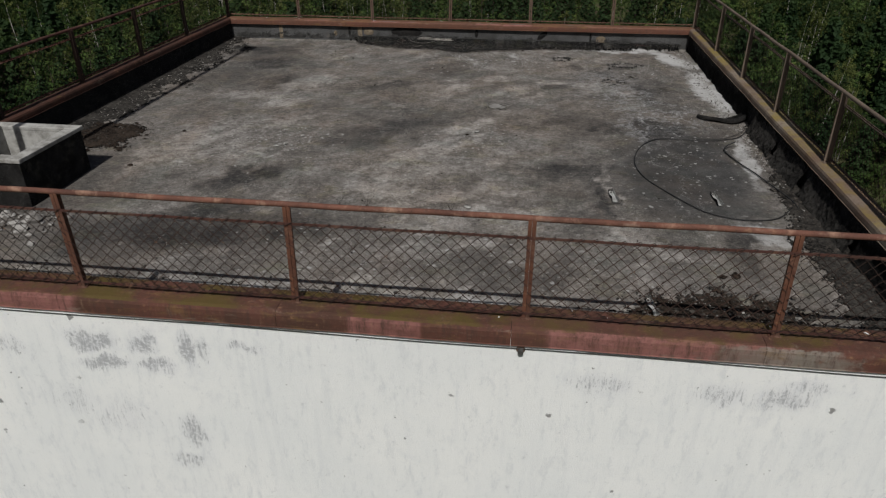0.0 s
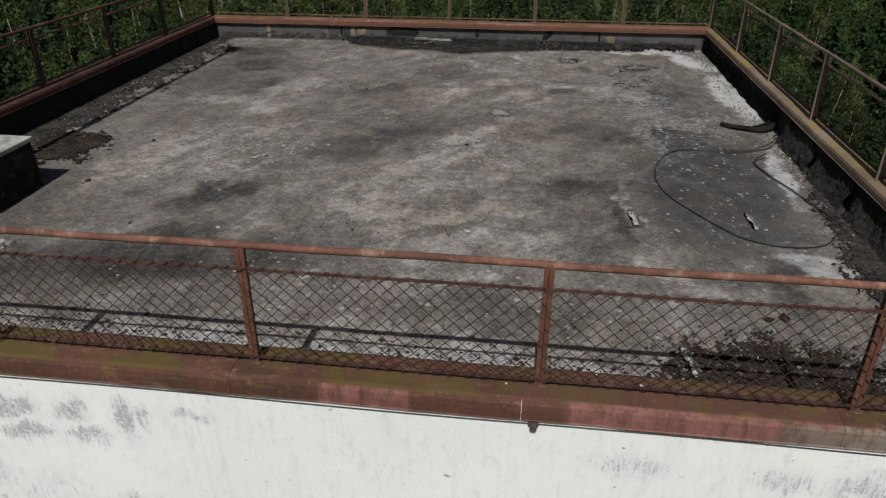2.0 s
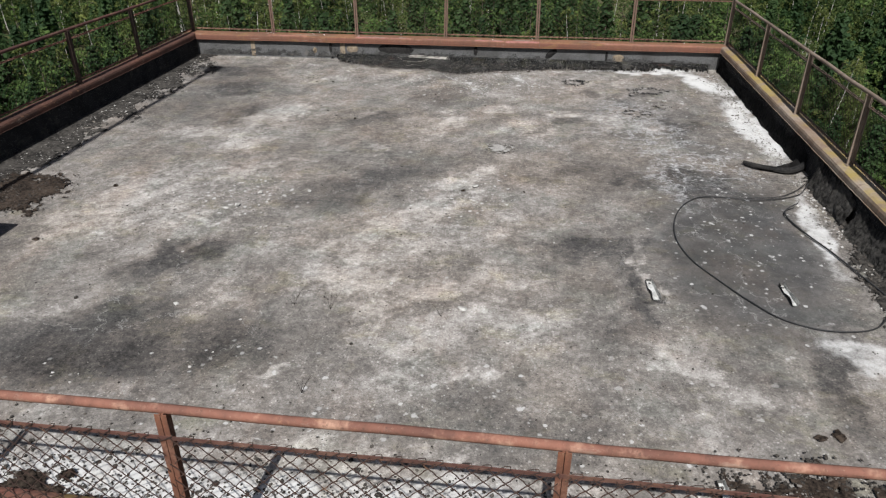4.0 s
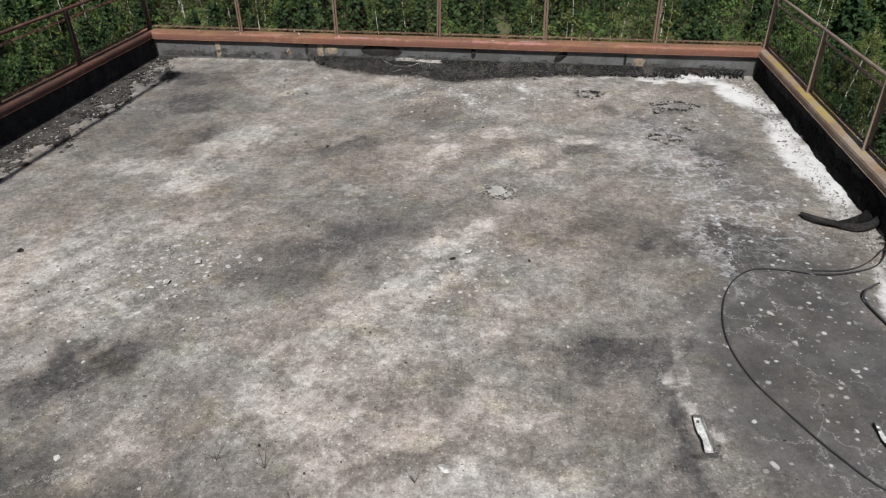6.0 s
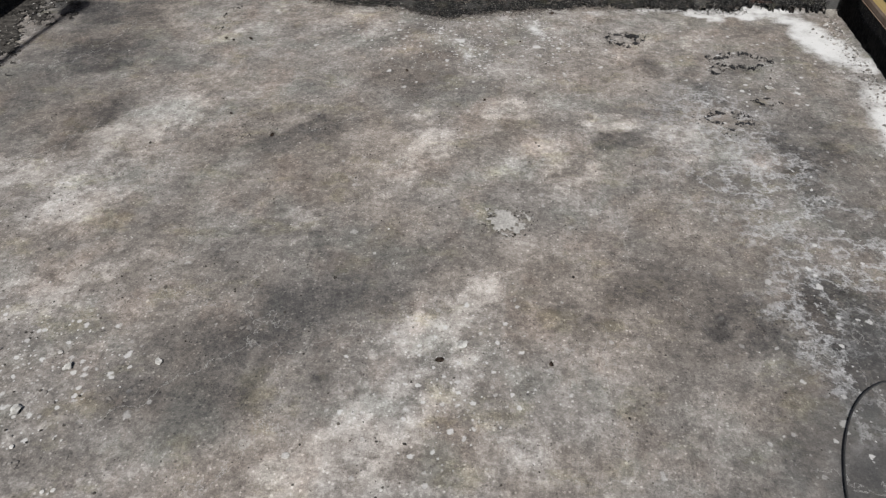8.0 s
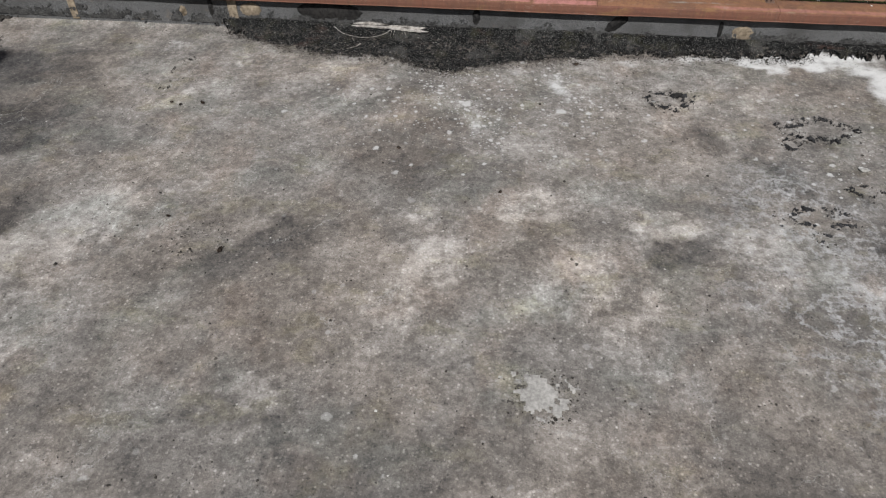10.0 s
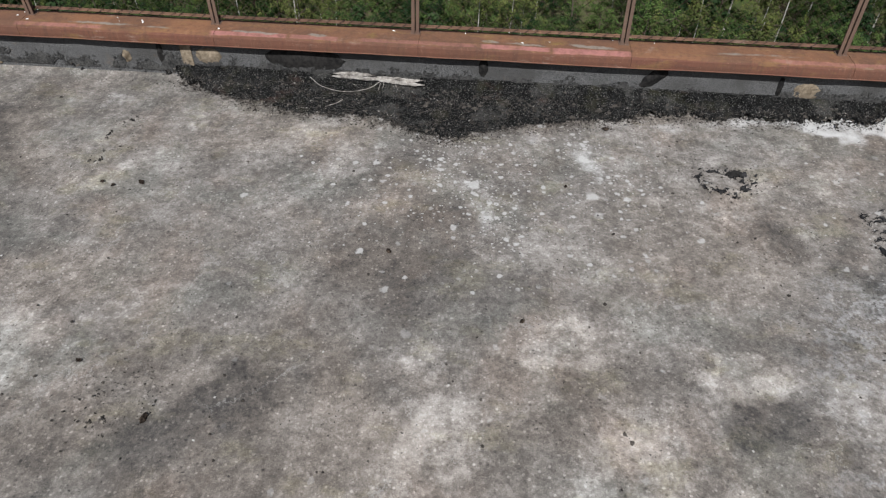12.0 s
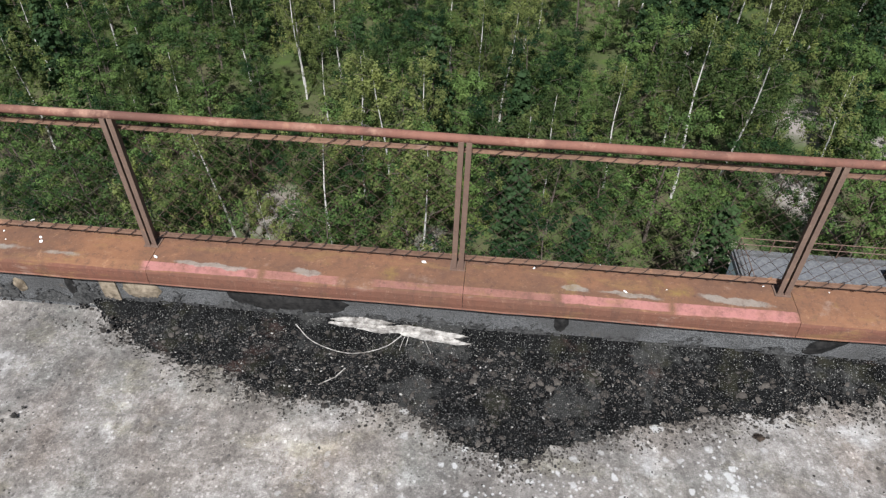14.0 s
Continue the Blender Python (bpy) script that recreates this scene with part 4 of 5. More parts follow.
def fences():
    south = [WEST, -6.25, -4.15, -2.05, 0.045, 2.15, EAST]
    north = [WEST, -6.40, -4.36, -2.25, -0.135, 1.98, EAST]
    east = [SOUTH + 0.06, 2.05, 4.26, 6.57, 8.76, 11.05, NORTH - 0.06]
    west = [SOUTH + 0.06, 2.35, 4.55, 6.76, 8.95, 11.11, NORTH - 0.06]
    fence("fence_south", south, SOUTH, "x", -1, "rusted red steel railing with chain-link netting on a parapet", RAIL_Z, 0.0032, POST_RED)
    fence("fence_north", north, NORTH, "x", 1, "rusted steel railing with chain-link netting before the forest", 1.60, 0.0016, POST, RAIL, RUST_BAR, 0.140)
    fence("fence_east", east, EAST, "y", 1, "brown steel railing with chain-link netting on a lichened cap", 1.55, 0.0026, POST_TAN, POST_TAN, POST_TAN)
    # posts and handrail in darker steel, standing for the shade on their inner side
    fence("fence_west", west, WEST, "y", -1, "rusted steel railing with chain-link netting on a brown cap", 1.55, 0.0026, POST_SHADED, RAIL_DARK, RAIL)


# ---- things on the roof ----
def concrete_shaft():
    """Open-topped vent shaft kerb: tarred outside, whitewashed inside and on its rim."""
    x0, x1, y0, y1, z1, w = -8.02, -6.70, 2.62, 4.02, 0.70, 0.13
    root = thing("vent_shaft", "open concrete shaft kerb, black tarred outside and whitewashed within", "vent shaft", (x0, y0, 0))
    a, b = x1 - x0, y1 - y0
    for lo, hi in (((0, 0, -0.01), (a, w, z1 - 0.06)), ((0, b - w, -0.01), (a, b, z1 - 0.06)), ((0, w, -0.01), (w, b - w, z1 - 0.06)), ((a - w, w, -0.01), (a, b - w, z1 - 0.06))):
        part("side", solid(lo, hi, 0.008), KERB, root)
    for lo, hi in (((-0.02, -0.02, z1 - 0.06), (a + 0.03, w + 0.02, z1)), ((-0.02, b - w - 0.02, z1 - 0.06), (a + 0.03, b + 0.02, z1)),
                   ((-0.02, w + 0.02, z1 - 0.06), (w + 0.02, b - w - 0.02, z1)), ((a - w - 0.02, w + 0.02, z1 - 0.06), (a + 0.03, b - w - 0.02, z1))):
        part("rim", solid(lo, hi, 0.010), WHITEWASH, root, "flaking whitewashed rim")
    for lo, hi in (((w + 0.02, w + 0.002, 0.03), (a - w - 0.02, w + 0.02, z1 - 0.06)), ((w + 0.02, b - w - 0.02, 0.03), (a - w - 0.02, b - w - 0.002, z1 - 0.06)), ((w + 0.002, w + 0.02, 0.03), (w + 0.02, b - w - 0.02, z1 - 0.06))):
        part("lining", solid(lo, hi), WHITEWASH, root, "whitewashed inner face")
    part("bottom", solid((w, w, 0.0), (a - w, b - w, 0.03)), KERB, root)


def mast():
    """A tall thin mast by the near left corner; its shadow lies along the left-hand parapet."""
    root = thing("mast", "tall thin steel mast with a warning lamp on top", "mast", (-7.70, 1.05, 0))
    part("base_plate", solid((-0.14, -0.14, 0), (0.14, 0.14, 0.03), 0.004), POST, root)
    part("pole", tube(bmesh.new(), [(0, 0, 0.03), (0, 0, 7.0), (0, 0, 14.05)], [0.062, 0.06, 0.055], 12), STEEL, root)
    lamp = part("lamp", tube(bmesh.new(), [(0, 0, 14.05), (0, 0, 14.11), (0, 0, 14.40), (0, 0, 14.48)], [0.12, 0.19, 0.19, 0.08], 14), LAMP_RED, root)
    part("lamp_foot", solid((-0.12, -0.12, 14.02), (0.12, 0.12, 14.05)), STEEL, lamp)


def cables():
    loop = [(3.80, 7.05, 0.06), (3.60, 6.76, 0.02), (3.30, 6.58, 0.018), (2.95, 6.49, 0.018), (2.55, 6.53, 0.017), (2.22, 6.50, 0.017), (1.95, 6.24, 0.017), (1.75, 5.78, 0.017), (1.67, 5.22, 0.016),
            (1.76, 4.70, 0.016), (1.98, 4.25, 0.016), (2.22, 3.85, 0.016), (2.46, 3.56, 0.016), (2.85, 3.41, 0.02), (3.3, 3.50, 0.02), (3.60, 3.85, 0.05)]
    bm = tube(bmesh.new(), smooth_path([(x, y, z + 0.004) for x, y, z in loop], 10), 0.0075, 8)
    tagged(part("cable", bm, CABLE, smooth=True), "black rubber cable lying in a wide loop on the roof", "cable")
    short = [(3.40, 6.26, 0.10), (3.24, 6.16, 0.05), (3.20, 5.98, 0.02), (3.30, 5.50, 0.02), (3.43, 5.10, 0.02), (3.55, 4.60, 0.025), (3.66, 4.13, 0.03), (3.68, 3.85, 0.025)]
    bm = tube(bmesh.new(), smooth_path([(x, y, z + 0.004) for x, y, z in short], 10), 0.010, 8)
    tagged(part("cable", bm, CABLE, smooth=True), "short length of black cable with a kinked end", "cable")
    strand = [(3.78, 7.08, 0.06), (3.52, 6.80, 0.03), (3.22, 6.61, 0.02), (2.85, 6.57, 0.014)]
    tagged(part("wire", tube(bmesh.new(), smooth_path(strand, 8), 0.006, 6), CABLE, smooth=True), "thin black wire beside the cable", "wire")


def ruffled(name, nu, nv, place, thick, material, parent=None, label=""):
    """A crumpled sheet with thickness: place(u, v) gives its middle."""
    bm = bmesh.new()
    grid = [[bm.verts.new(place(i / nu, j / nv)) for j in range(nv + 1)] for i in range(nu + 1)]
    for i in range(nu):
        for j in range(nv):
            bm.faces.new((grid[i][j], grid[i + 1][j], grid[i + 1][j + 1], grid[i][j + 1]))
    bmesh.ops.solidify(bm, geom=bm.faces[:], thickness=thick)
    bmesh.ops.recalc_face_normals(bm, faces=bm.faces)
    return part(name, bm, material, parent, label)


def felt():
    """Roofing felt that has come away from the right-hand parapet."""
    root = thing("felt_flap", "black strip of roofing felt torn off and curling onto the floor", "roofing felt", (3.61, 7.56, 0))

    def strip(u, v):
        x = 0.36 - 0.86 * u
        y = 0.05 + 0.30 * (1 - u) ** 2 - 0.22 * math.sin(u * 2.6) + 0.34 * u + (v - 0.5) * (0.24 - 0.10 * u)
        return (x, y, 0.012 + 0.30 * max(0, 0.42 - u) ** 1.3 + 0.035 * abs(math.sin(7 * u + 2 * v)) + (0.05 * (v - 0.5)) ** 2)

    part_a = ruffled("strip", 26, 6, strip, 0.014, FELT, root)
    roll = [(-0.50, 0.30, 0.035), (-0.34, 0.16, 0.04), (-0.16, 0.05, 0.045), (0.04, -0.02, 0.05), (0.22, 0.02, 0.09), (0.36, 0.12, 0.16)]
    part("rolled_edge", tube(bmesh.new(), smooth_path(roll, 6), [0.030 + 0.022 * min(1, i / 18) for i in range(31)], 9), FELT, part_a)

    def hang(y0, y1, foot, z1, seed):
        def place(u, v):
            y = y0 + (y1 - y0) * u
            crease = 0.032 * rough_noise(y, v * 0.5, 1.9, seed) + 0.012 * rough_noise(y, v, 6.0, seed)
            edge = 0.10 * rough_noise(y, 0, 1.8, seed + 4) + 0.05 * rough_noise(y, 0, 7.0, seed)
            out = foot * (1 - v) ** 1.4 + 0.012
            return (FX1 - out - crease * (1 - v * 0.7) + 0.0, y + crease, 0.018 + (z1 + edge) * v)
        return place

    for y0, y1, foot, z1, seed, material, label in ((2.6, 4.35, 0.12, 0.32, 1.0, FELT_GREY, "sagging black roofing felt along the parapet"), (4.45, 5.7, 0.14, 0.34, 2.0, FELT_GREY, "grey underside of felt leaning off the parapet"),
                                                    (5.8, 7.1, 0.12, 0.38, 3.0, FELT_GREY, "creased grey roofing felt leaning off the parapet"), (7.6, 10.4, 0.03, 0.30, 4.0, FELT, "black felt upstand along the parapet"),
                                                    (10.5, 13.4, 0.02, 0.26, 5.0, FELT, "black felt upstand near the corner"), (0.3, 2.5, 0.10, 0.30, 6.0, FELT, "sagging black roofing felt near the corner")):
        ob = ruffled("felt_sheet", 110, 14, hang(y0, y1, foot, z1, seed), 0.010, material)
        tagged(ob, label, "roofing felt", "felt along the east parapet")

    # tar blobs and dark straps under the far cap
    def blob(x, z, rx, rz, name, label, material=FELT, lean=0.0):
        bm = bmesh.new()
        middle = bm.verts.new((x, FY1 - 0.028, z))
        n = 26
        rim = [bm.verts.new((x + rx * c * (1 + 0.22 * rough_noise(c, s, 2.0, x)) + lean * s, FY1 - 0.004, z + rz * s * (1 + 0.2 * rough_noise(s, c, 2.0, x)))) for c, s in ((math.cos(2 * math.pi * i / n), math.sin(2 * math.pi * i / n)) for i in range(n))]
        for i in range(n):
            bm.faces.new((middle, rim[(i + 1) % n], rim[i]))
        tagged(part(name, bm, material), label, "tar")

    blob(-3.40, 0.290, 0.42, 0.125, "tar_patch", "thick black tar patch under the red cap")
    blob(-1.53, 0.30, 0.05, 0.11, "tar_run", "black tar run on the far parapet")
    blob(0.20, 0.29, 0.10, 0.115, "tar_patch", "slanting black tar smear under the red cap", FELT, 0.08)
    blob(-4.98, 0.28, 0.035, 0.12, "tar_run", "black tar run on the far parapet")
    blob(1.45, 0.26, 0.03, 0.12, "tar_run", "thin black tar run on the far parapet")
    for x, w in ((-4.69, 0.060), (-6.9, 0.05)):
        bm = solid((x - w, FY1 - 0.012, 0.05), (x + w, FY1 + 0.01, 0.42), 0.004)
        tagged(part("mortar_patch", bm, TAN), "upright pale mortar repair on the far parapet", "mortar")
    blob(-4.45, 0.27, 0.14, 0.09, "mortar_patch", "brown rust-stained mortar on the far parapet", TAN)
    blob(-5.37, 0.22, 0.05, 0.07, "mortar_patch", "small ochre mortar dab on the far parapet", TAN)
    blob(1.72, 0.22, 0.13, 0.10, "mortar_patch", "ochre mossy mortar on the far parapet", TAN)


def bed(name, inside, x0, x1, y0, y1, step, height, material, label, category, fillet=0.0):
    """A thin ragged layer of dirt: kept where inside(x, y) is positive, thinning to its edge."""
    nx, ny = int((x1 - x0) / step), int((y1 - y0) / step)
    xs, ys = np.linspace(x0, x1, nx + 1), np.linspace(y0, y1, ny + 1)
    depth = np.array([[inside(x, y) for x in xs] for y in ys])
    index, verts, faces = {}, [], []
    for j in range(ny):
        for i in range(nx):
            if min(depth[j, i], depth[j, i + 1], depth[j + 1, i], depth[j + 1, i + 1]) < -0.02:
                continue
            ring = []
            for a, b in ((i, j), (i + 1, j), (i + 1, j + 1), (i, j + 1)):
                if (a, b) not in index:
                    index[a, b] = len(verts)
                    d = max(0.0, depth[b, a])
                    x, y = xs[a], ys[b]
                    rim = min(x - FX0, FX1 - x, y - FY0, FY1 - y)
                    z = 0.013 + fillet * max(0.0, 1 - (FY1 - y) / 0.42) ** 1.6 + 0.035 * max(0.0, 1 - rim / 0.16) ** 2 + height * min(1, d / 0.12) * (0.55 + 0.9 * abs(rough_noise(x, y, 7.0)))
                    verts.append((x, y, z if d > 0 else -0.004))
                ring.append(index[a, b])
            faces.append(ring)
    return tagged(sheet(name, verts, faces, material, None, label, True), "", category, kind="stuff")


def bump_at(x, c, w):
    return math.exp(-(((x - c) / w) ** 2))


def tar_reach(x):
    """How far the black tar bed comes out from the far wall."""
    return 0.17 - 0.25 / (1 + math.exp((x + 4.55) * 4)) + 0.40 * bump_at(x, -3.25, 1.15) + 0.60 * bump_at(x, -1.78, 0.70) + 0.27 * bump_at(x, -0.6, 0.9) + 0.08 * bump_at(x, 1.2, 0.8) - 0.08 * bump_at(x, 3.2, 0.8)


def tar_inside(x, y):
    return y - (FY1 - tar_reach(x)) + 0.09 * rough_noise(x, y, 3.5) + 0.035 * rough_noise(x, y, 15.0)


def near_inside(x, y):
    return 1 - math.hypot((x - 2.05) / 0.90, (y - 0.80) / 0.66) + 0.45 * rough_noise(x, y, 2.6) + 0.36 * rough_noise(x, y, 9.0) + 0.22 * rough_noise(x, y, 26.0)


def left_inside(x, y):
    return 0.9 - math.hypot((x + 7.25) / 0.66, (y - 5.45) / 0.85) + 0.40 * rough_noise(x, y, 2.4) + 0.30 * rough_noise(x, y, 9.0) + 0.22 * rough_noise(x, y, 26.0)


def edge_inside(x, y):
    return 0.42 - (x - FX0) / 1.7 + 0.30 * rough_noise(x, y, 1.7) + 0.24 * rough_noise(x, y, 8.0) + 0.16 * rough_noise(x, y, 26.0) - 0.10 * bump_at(y, 13.0, 1.2)


def debris_inside(x, y):
    return min(0.52, max(0.06, 0.50 - 0.125 * (y - 3.0))) - (FX1 - x) + 0.11 * rough_noise(x, y, 2.6) + 0.12 * rough_noise(x, y, 9.0) + 0.09 * rough_noise(x, y, 26.0)


def stones(name, count, place, size, material, label, category, flat=0.6):
    """Many small angular bits as one mesh."""
    ico = bmesh.new()
    bmesh.ops.create_icosphere(ico, subdivisions=1, radius=1)
    base = np.array([v.co[:] for v in ico.verts])
    tris = np.array([[v.index for v in f.verts] for f in ico.faces])
    ico.free()
    rng = np.random.default_rng(len(name) * 7 + count)
    verts, faces = [], []
    tries = 0
    while len(verts) < count and tries < count * 40:
        tries += 1
        spot = place(rng)
        if spot is None:
            continue
        r = rng.uniform(*size) * (1 + 1.2 * rng.random() ** 6)
        shape = base * rng.uniform(0.6, 1.25, (len(base), 1)) * [r * rng.uniform(0.6, 1.4), r, r * flat]
        a = rng.uniform(0, 6.3)
        turn = np.array([[math.cos(a), -math.sin(a), 0], [math.sin(a), math.cos(a), 0], [0, 0, 1]])
        faces.append(tris + len(verts) * len(base))
        verts.append(shape @ turn.T + [*spot[:2], spot[2] + r * flat * 0.35])
    return tagged(sheet(name, np.concatenate(verts), np.concatenate(faces), material, None, label), "", category, kind="stuff")


def wall_tar():
    """Black tar splashed up the foot of the far parapet in ragged blotches."""
    step, verts, faces, index = 0.009, [], [], {}
    nx, nz = int((EAST - WEST - 0.5) / step), int(0.29 / step)

    def on(i, j):
        x, z = WEST + 0.25 + i * step, 0.08 + j * step
        reach = 0.175 + 0.09 * rough_noise(x, 0, 1.6, 3.0) + 0.05 * bump_at(x, -2.4, 1.6) + 0.06 * bump_at(x, -4.9, 0.5)
        return reach - z + 0.12 * rough_noise(x * 0.6, z, 7.0, 2.0) + 0.075 * rough_noise(x, z, 32.0, 5.0) > 0

    for i in range(nx):
        for j in range(nz):
            if on(i, j) and on(i + 1, j + 1):
                ring = []
                for a, c in ((i, j), (i + 1, j), (i + 1, j + 1), (i, j + 1)):
                    if (a, c) not in index:
                        index[a, c] = len(verts)
                        x, z = WEST + 0.25 + a * step, 0.08 + c * step
                        verts.append((x, FY1 - 0.012 - 0.005 * rough_noise(x, z, 12.0), z))
                    ring.append(index[a, c])
                faces.append(ring)
    tagged(sheet("wall_tar", verts, faces, SPLASH, None, "black tar splashed up the foot of the far parapet", True), "", "tar", kind="stuff")


def dirt():
    wall_tar()
    bed("tar_bed", tar_inside, -7.6, 3.7, 12.3, FY1, 0.022, 0.012, TAR_BED, "black crumbling tar and grit along the far parapet", "tar", 0.11)
    bed("moss_bed", near_inside, 0.9, 3.6, FY0 + 0.01, 1.7, 0.022, 0.022, MOSS, "dark moss and leaf litter by the near parapet", "moss")
    bed("moss_bed", lambda x, y: 0.8 - math.hypot((x + 3.7) / 0.34, (y - 0.62) / 0.22) + 0.6 * rough_noise(x, y, 5.0), -4.2, -3.2, 0.2, 1.1, 0.02, 0.03, MOSS, "dark moss clump on the limed strip by the near parapet", "moss")
    bed("moss_bed", left_inside, -8.15, -6.2, 4.2, 6.9, 0.022, 0.020, MOSS, "brown moss and litter beside the shaft", "moss")
    bed("dirt_strip", debris_inside, 3.0, FX1, 0.2, 7.4, 0.022, 0.018, DIRT, "grey crumbled dirt along the foot of the east parapet", "dirt")
    bed("dirt_strip", edge_inside, FX0, -7.1, 4.0, FY1, 0.022, 0.010, DIRT, "dark dirt along the foot of the west parapet", "dirt")

    def over(inside, x0, x1, y0, y1, z=0.02, keep=1.0, fillet=0.0):
        def place(rng):
            x, y = rng.uniform(x0, x1), rng.uniform(y0, y1)
            return (x, y, z + fillet * max(0.0, 1 - (FY1 - y) / 0.42) ** 1.6) if inside(x, y) > rng.uniform(-0.12, 0.25) * keep else None
        return place

    stones("tar_grit", 12000, over(tar_inside, -6.4, 3.4, 12.4, FY1 - 0.02, 0.018, 1.0, 0.11), (0.0018, 0.0062), GRIT, "pale and dark grit on the tar", "grit")
    stones("tar_lumps", 2600, over(tar_inside, -6.4, 3.4, 12.4, FY1 - 0.02, 0.016, 1.0, 0.11), (0.005, 0.015), CRUMB, "black lumps broken out of the tar", "tar lumps", 0.5)
    stones("tar_crumbs", 5200, lambda rng: (lambda x, y: (x, y, 0.006) if -0.20 * rng.random() ** 1.5 < tar_inside(x, y) < 0.03 else None)(rng.uniform(-6.4, 2.6), rng.uniform(12.2, FY1 - 0.03)), (0.0018, 0.0075), CRUMB, "black tar crumbs scattered before the bed", "crumbs", 0.4)
    stones("moss_litter", 900, over(near_inside, 1.0, 3.5, FY0 + 0.03, 1.7, 0.022), (0.003, 0.010), RUBBLE, "pale crumbs in the moss", "litter")
    stones("moss_litter", 4200, over(near_inside, 1.0, 3.5, FY0 + 0.03, 1.7, 0.020, 2.2), (0.003, 0.016), CRUMB, "brown litter in the moss", "litter")
    stones("moss_litter", 700, over(left_inside, -8.1, -6.3, 4.3, 6.8, 0.025), (0.004, 0.012), CRUMB, "dark litter and grit in the moss", "litter")
    stones("wall_grit", 1500, over(edge_inside, FX0 + 0.03, -7.2, 4.0, FY1 - 0.05, 0.016), (0.003, 0.011), RUBBLE, "mortar crumbs along the west parapet", "grit")

    def free(rng):
        x, y = rng.uniform(FX0 + 0.2, FX1 - 0.2), rng.uniform(FY0 + 0.2, FY1 - 0.3)
        if -8.1 < x < -6.4 and 2.5 < y < 4.05:
            return None
        return (x, y, 0.004) if rough_noise(x, y, 0.9, 3.0) > rng.uniform(-0.3, 0.5) else None

    stones("floor_crumbs", 1500, free, (0.003, 0.010), CRUMB, "dark crumbs scattered over the screed", "crumbs", 0.5)
    stones("floor_chips", 500, free, (0.003, 0.010), RUBBLE, "pale mortar chips scattered over the screed", "chips", 0.4)
    near = lambda rng: (rng.uniform(-6.2, 3.4), FY0 + 0.1 + abs(rng.normal(0, 0.45)), 0.004)
    stones("near_crumbs", 8500, near, (0.003, 0.015), CRUMB, "dark moss crumbs along the near parapet", "crumbs", 0.5)
    pocked = lambda rng: (rng.normal(-4.3, 0.75), rng.normal(5.0, 0.95), 0.004)
    stones("floor_pebbles", 110, pocked, (0.003, 0.012), CRUMB, "dark pebbles lying on a worn place in the screed", "pebbles", 0.5)
    stones("floor_flakes", 90, pocked, (0.008, 0.022), RUBBLE, "white mortar flakes on a worn place in the screed", "flakes", 0.25)
    stones("east_crumbs", 2600, over(debris_inside, 3.1, FX1 - 0.04, 0.3, 7.2, 0.018, 0.6), (0.004, 0.018), CRUMB, "dark crumbs along the east parapet", "crumbs", 0.6)
    right = lambda rng: (FX1 - 0.12 - abs(rng.normal(0, 0.16)), rng.uniform(0.3, 13.3), 0.006)
    stones("east_rubble", 1300, right, (0.004, 0.016), RUBBLE, "mortar rubble along the east parapet", "rubble", 0.6)
    shaft = lambda rng: (rng.uniform(-7.6, -6.0), 2.45 - abs(rng.normal(0, 0.3)), 0.005)
    stones("shaft_rubble", 260, shaft, (0.012, 0.055), RUBBLE, "white rubble at the foot of the shaft", "rubble", 0.6)

    # ragged holes where the screed has lifted
    for x, y, rx, ry, count, dark, seed in ((0.72, 12.20, 0.30, 0.22, 160, 1, 1), (2.2, 11.72, 0.42, 0.26, 200, 1, 2), (1.84, 11.42, 0.10, 0.12, 60, 1, 7), (2.30, 10.68, 0.16, 0.10, 50, 1, 8), (1.72, 9.95, 0.10, 0.08, 40, 1, 9), (-0.645, 8.06, 0.24, 0.22, 130, 0, 3), (-3.58, 9.37, 0.26, 0.22, 90, 0, 4), (-4.95, 12.3, 0.16, 0.5, 45, 0, 5), (1.75, 10.2, 0.3, 0.2, 60, 1, 6)):
        def broken(px, py, x=x, y=y, rx=rx, ry=ry):
            r = math.hypot((px - x) / rx, (py - y) / ry) + 0.30 * rough_noise(px, py, 4.0, seed)
            return (0.0 if dark else -0.07) - 0.30 * abs(r - 0.75) + 0.17 * rough_noise(px, py, 11.0, seed) + 0.12 * rough_noise(px, py, 30.0, seed)

        bed("lifted_screed", broken, x - 1.6 * rx, x + 1.6 * rx, y - 1.6 * ry, y + 1.6 * ry, 0.010, 0.010, TAR if dark else DIRT, "dark broken edge of a hole in the screed", "screed")

        def ring(rng, x=x, y=y, rx=rx, ry=ry):
            a, r = rng.uniform(0, 6.3), rng.normal(0.86, 0.22)
            return (x + rx * r * math.cos(a), y + ry * r * math.sin(a), 0.003)
        stones("screed_crumbs", count, ring, (0.002, 0.008), CRUMB, "crumbs round a hole in the screed", "crumbs", 0.35)
    bed("felt_scrap", lambda x, y: 0.8 - math.hypot((x - 0.83) / 0.10, (y - 12.29) / 0.085) + 0.5 * rough_noise(x, y, 9.0), 0.66, 1.0, 12.12, 12.46, 0.011, 0.012, FELT, "black scrap of felt in the broken screed", "felt scrap")

    def inside_pale(x, y):
        return 0.85 - math.hypot((x + 0.665) / 0.24, (y - 8.08) / 0.21) + 0.6 * rough_noise(x, y, 6.0) + 0.45 * rough_noise(x, y, 19.0)
    bed("mortar_patch", inside_pale, -1.05, -0.28, 7.73, 8.43, 0.012, 0.006, TAN_PALE, "pale raised mortar patch on the screed", "mortar")


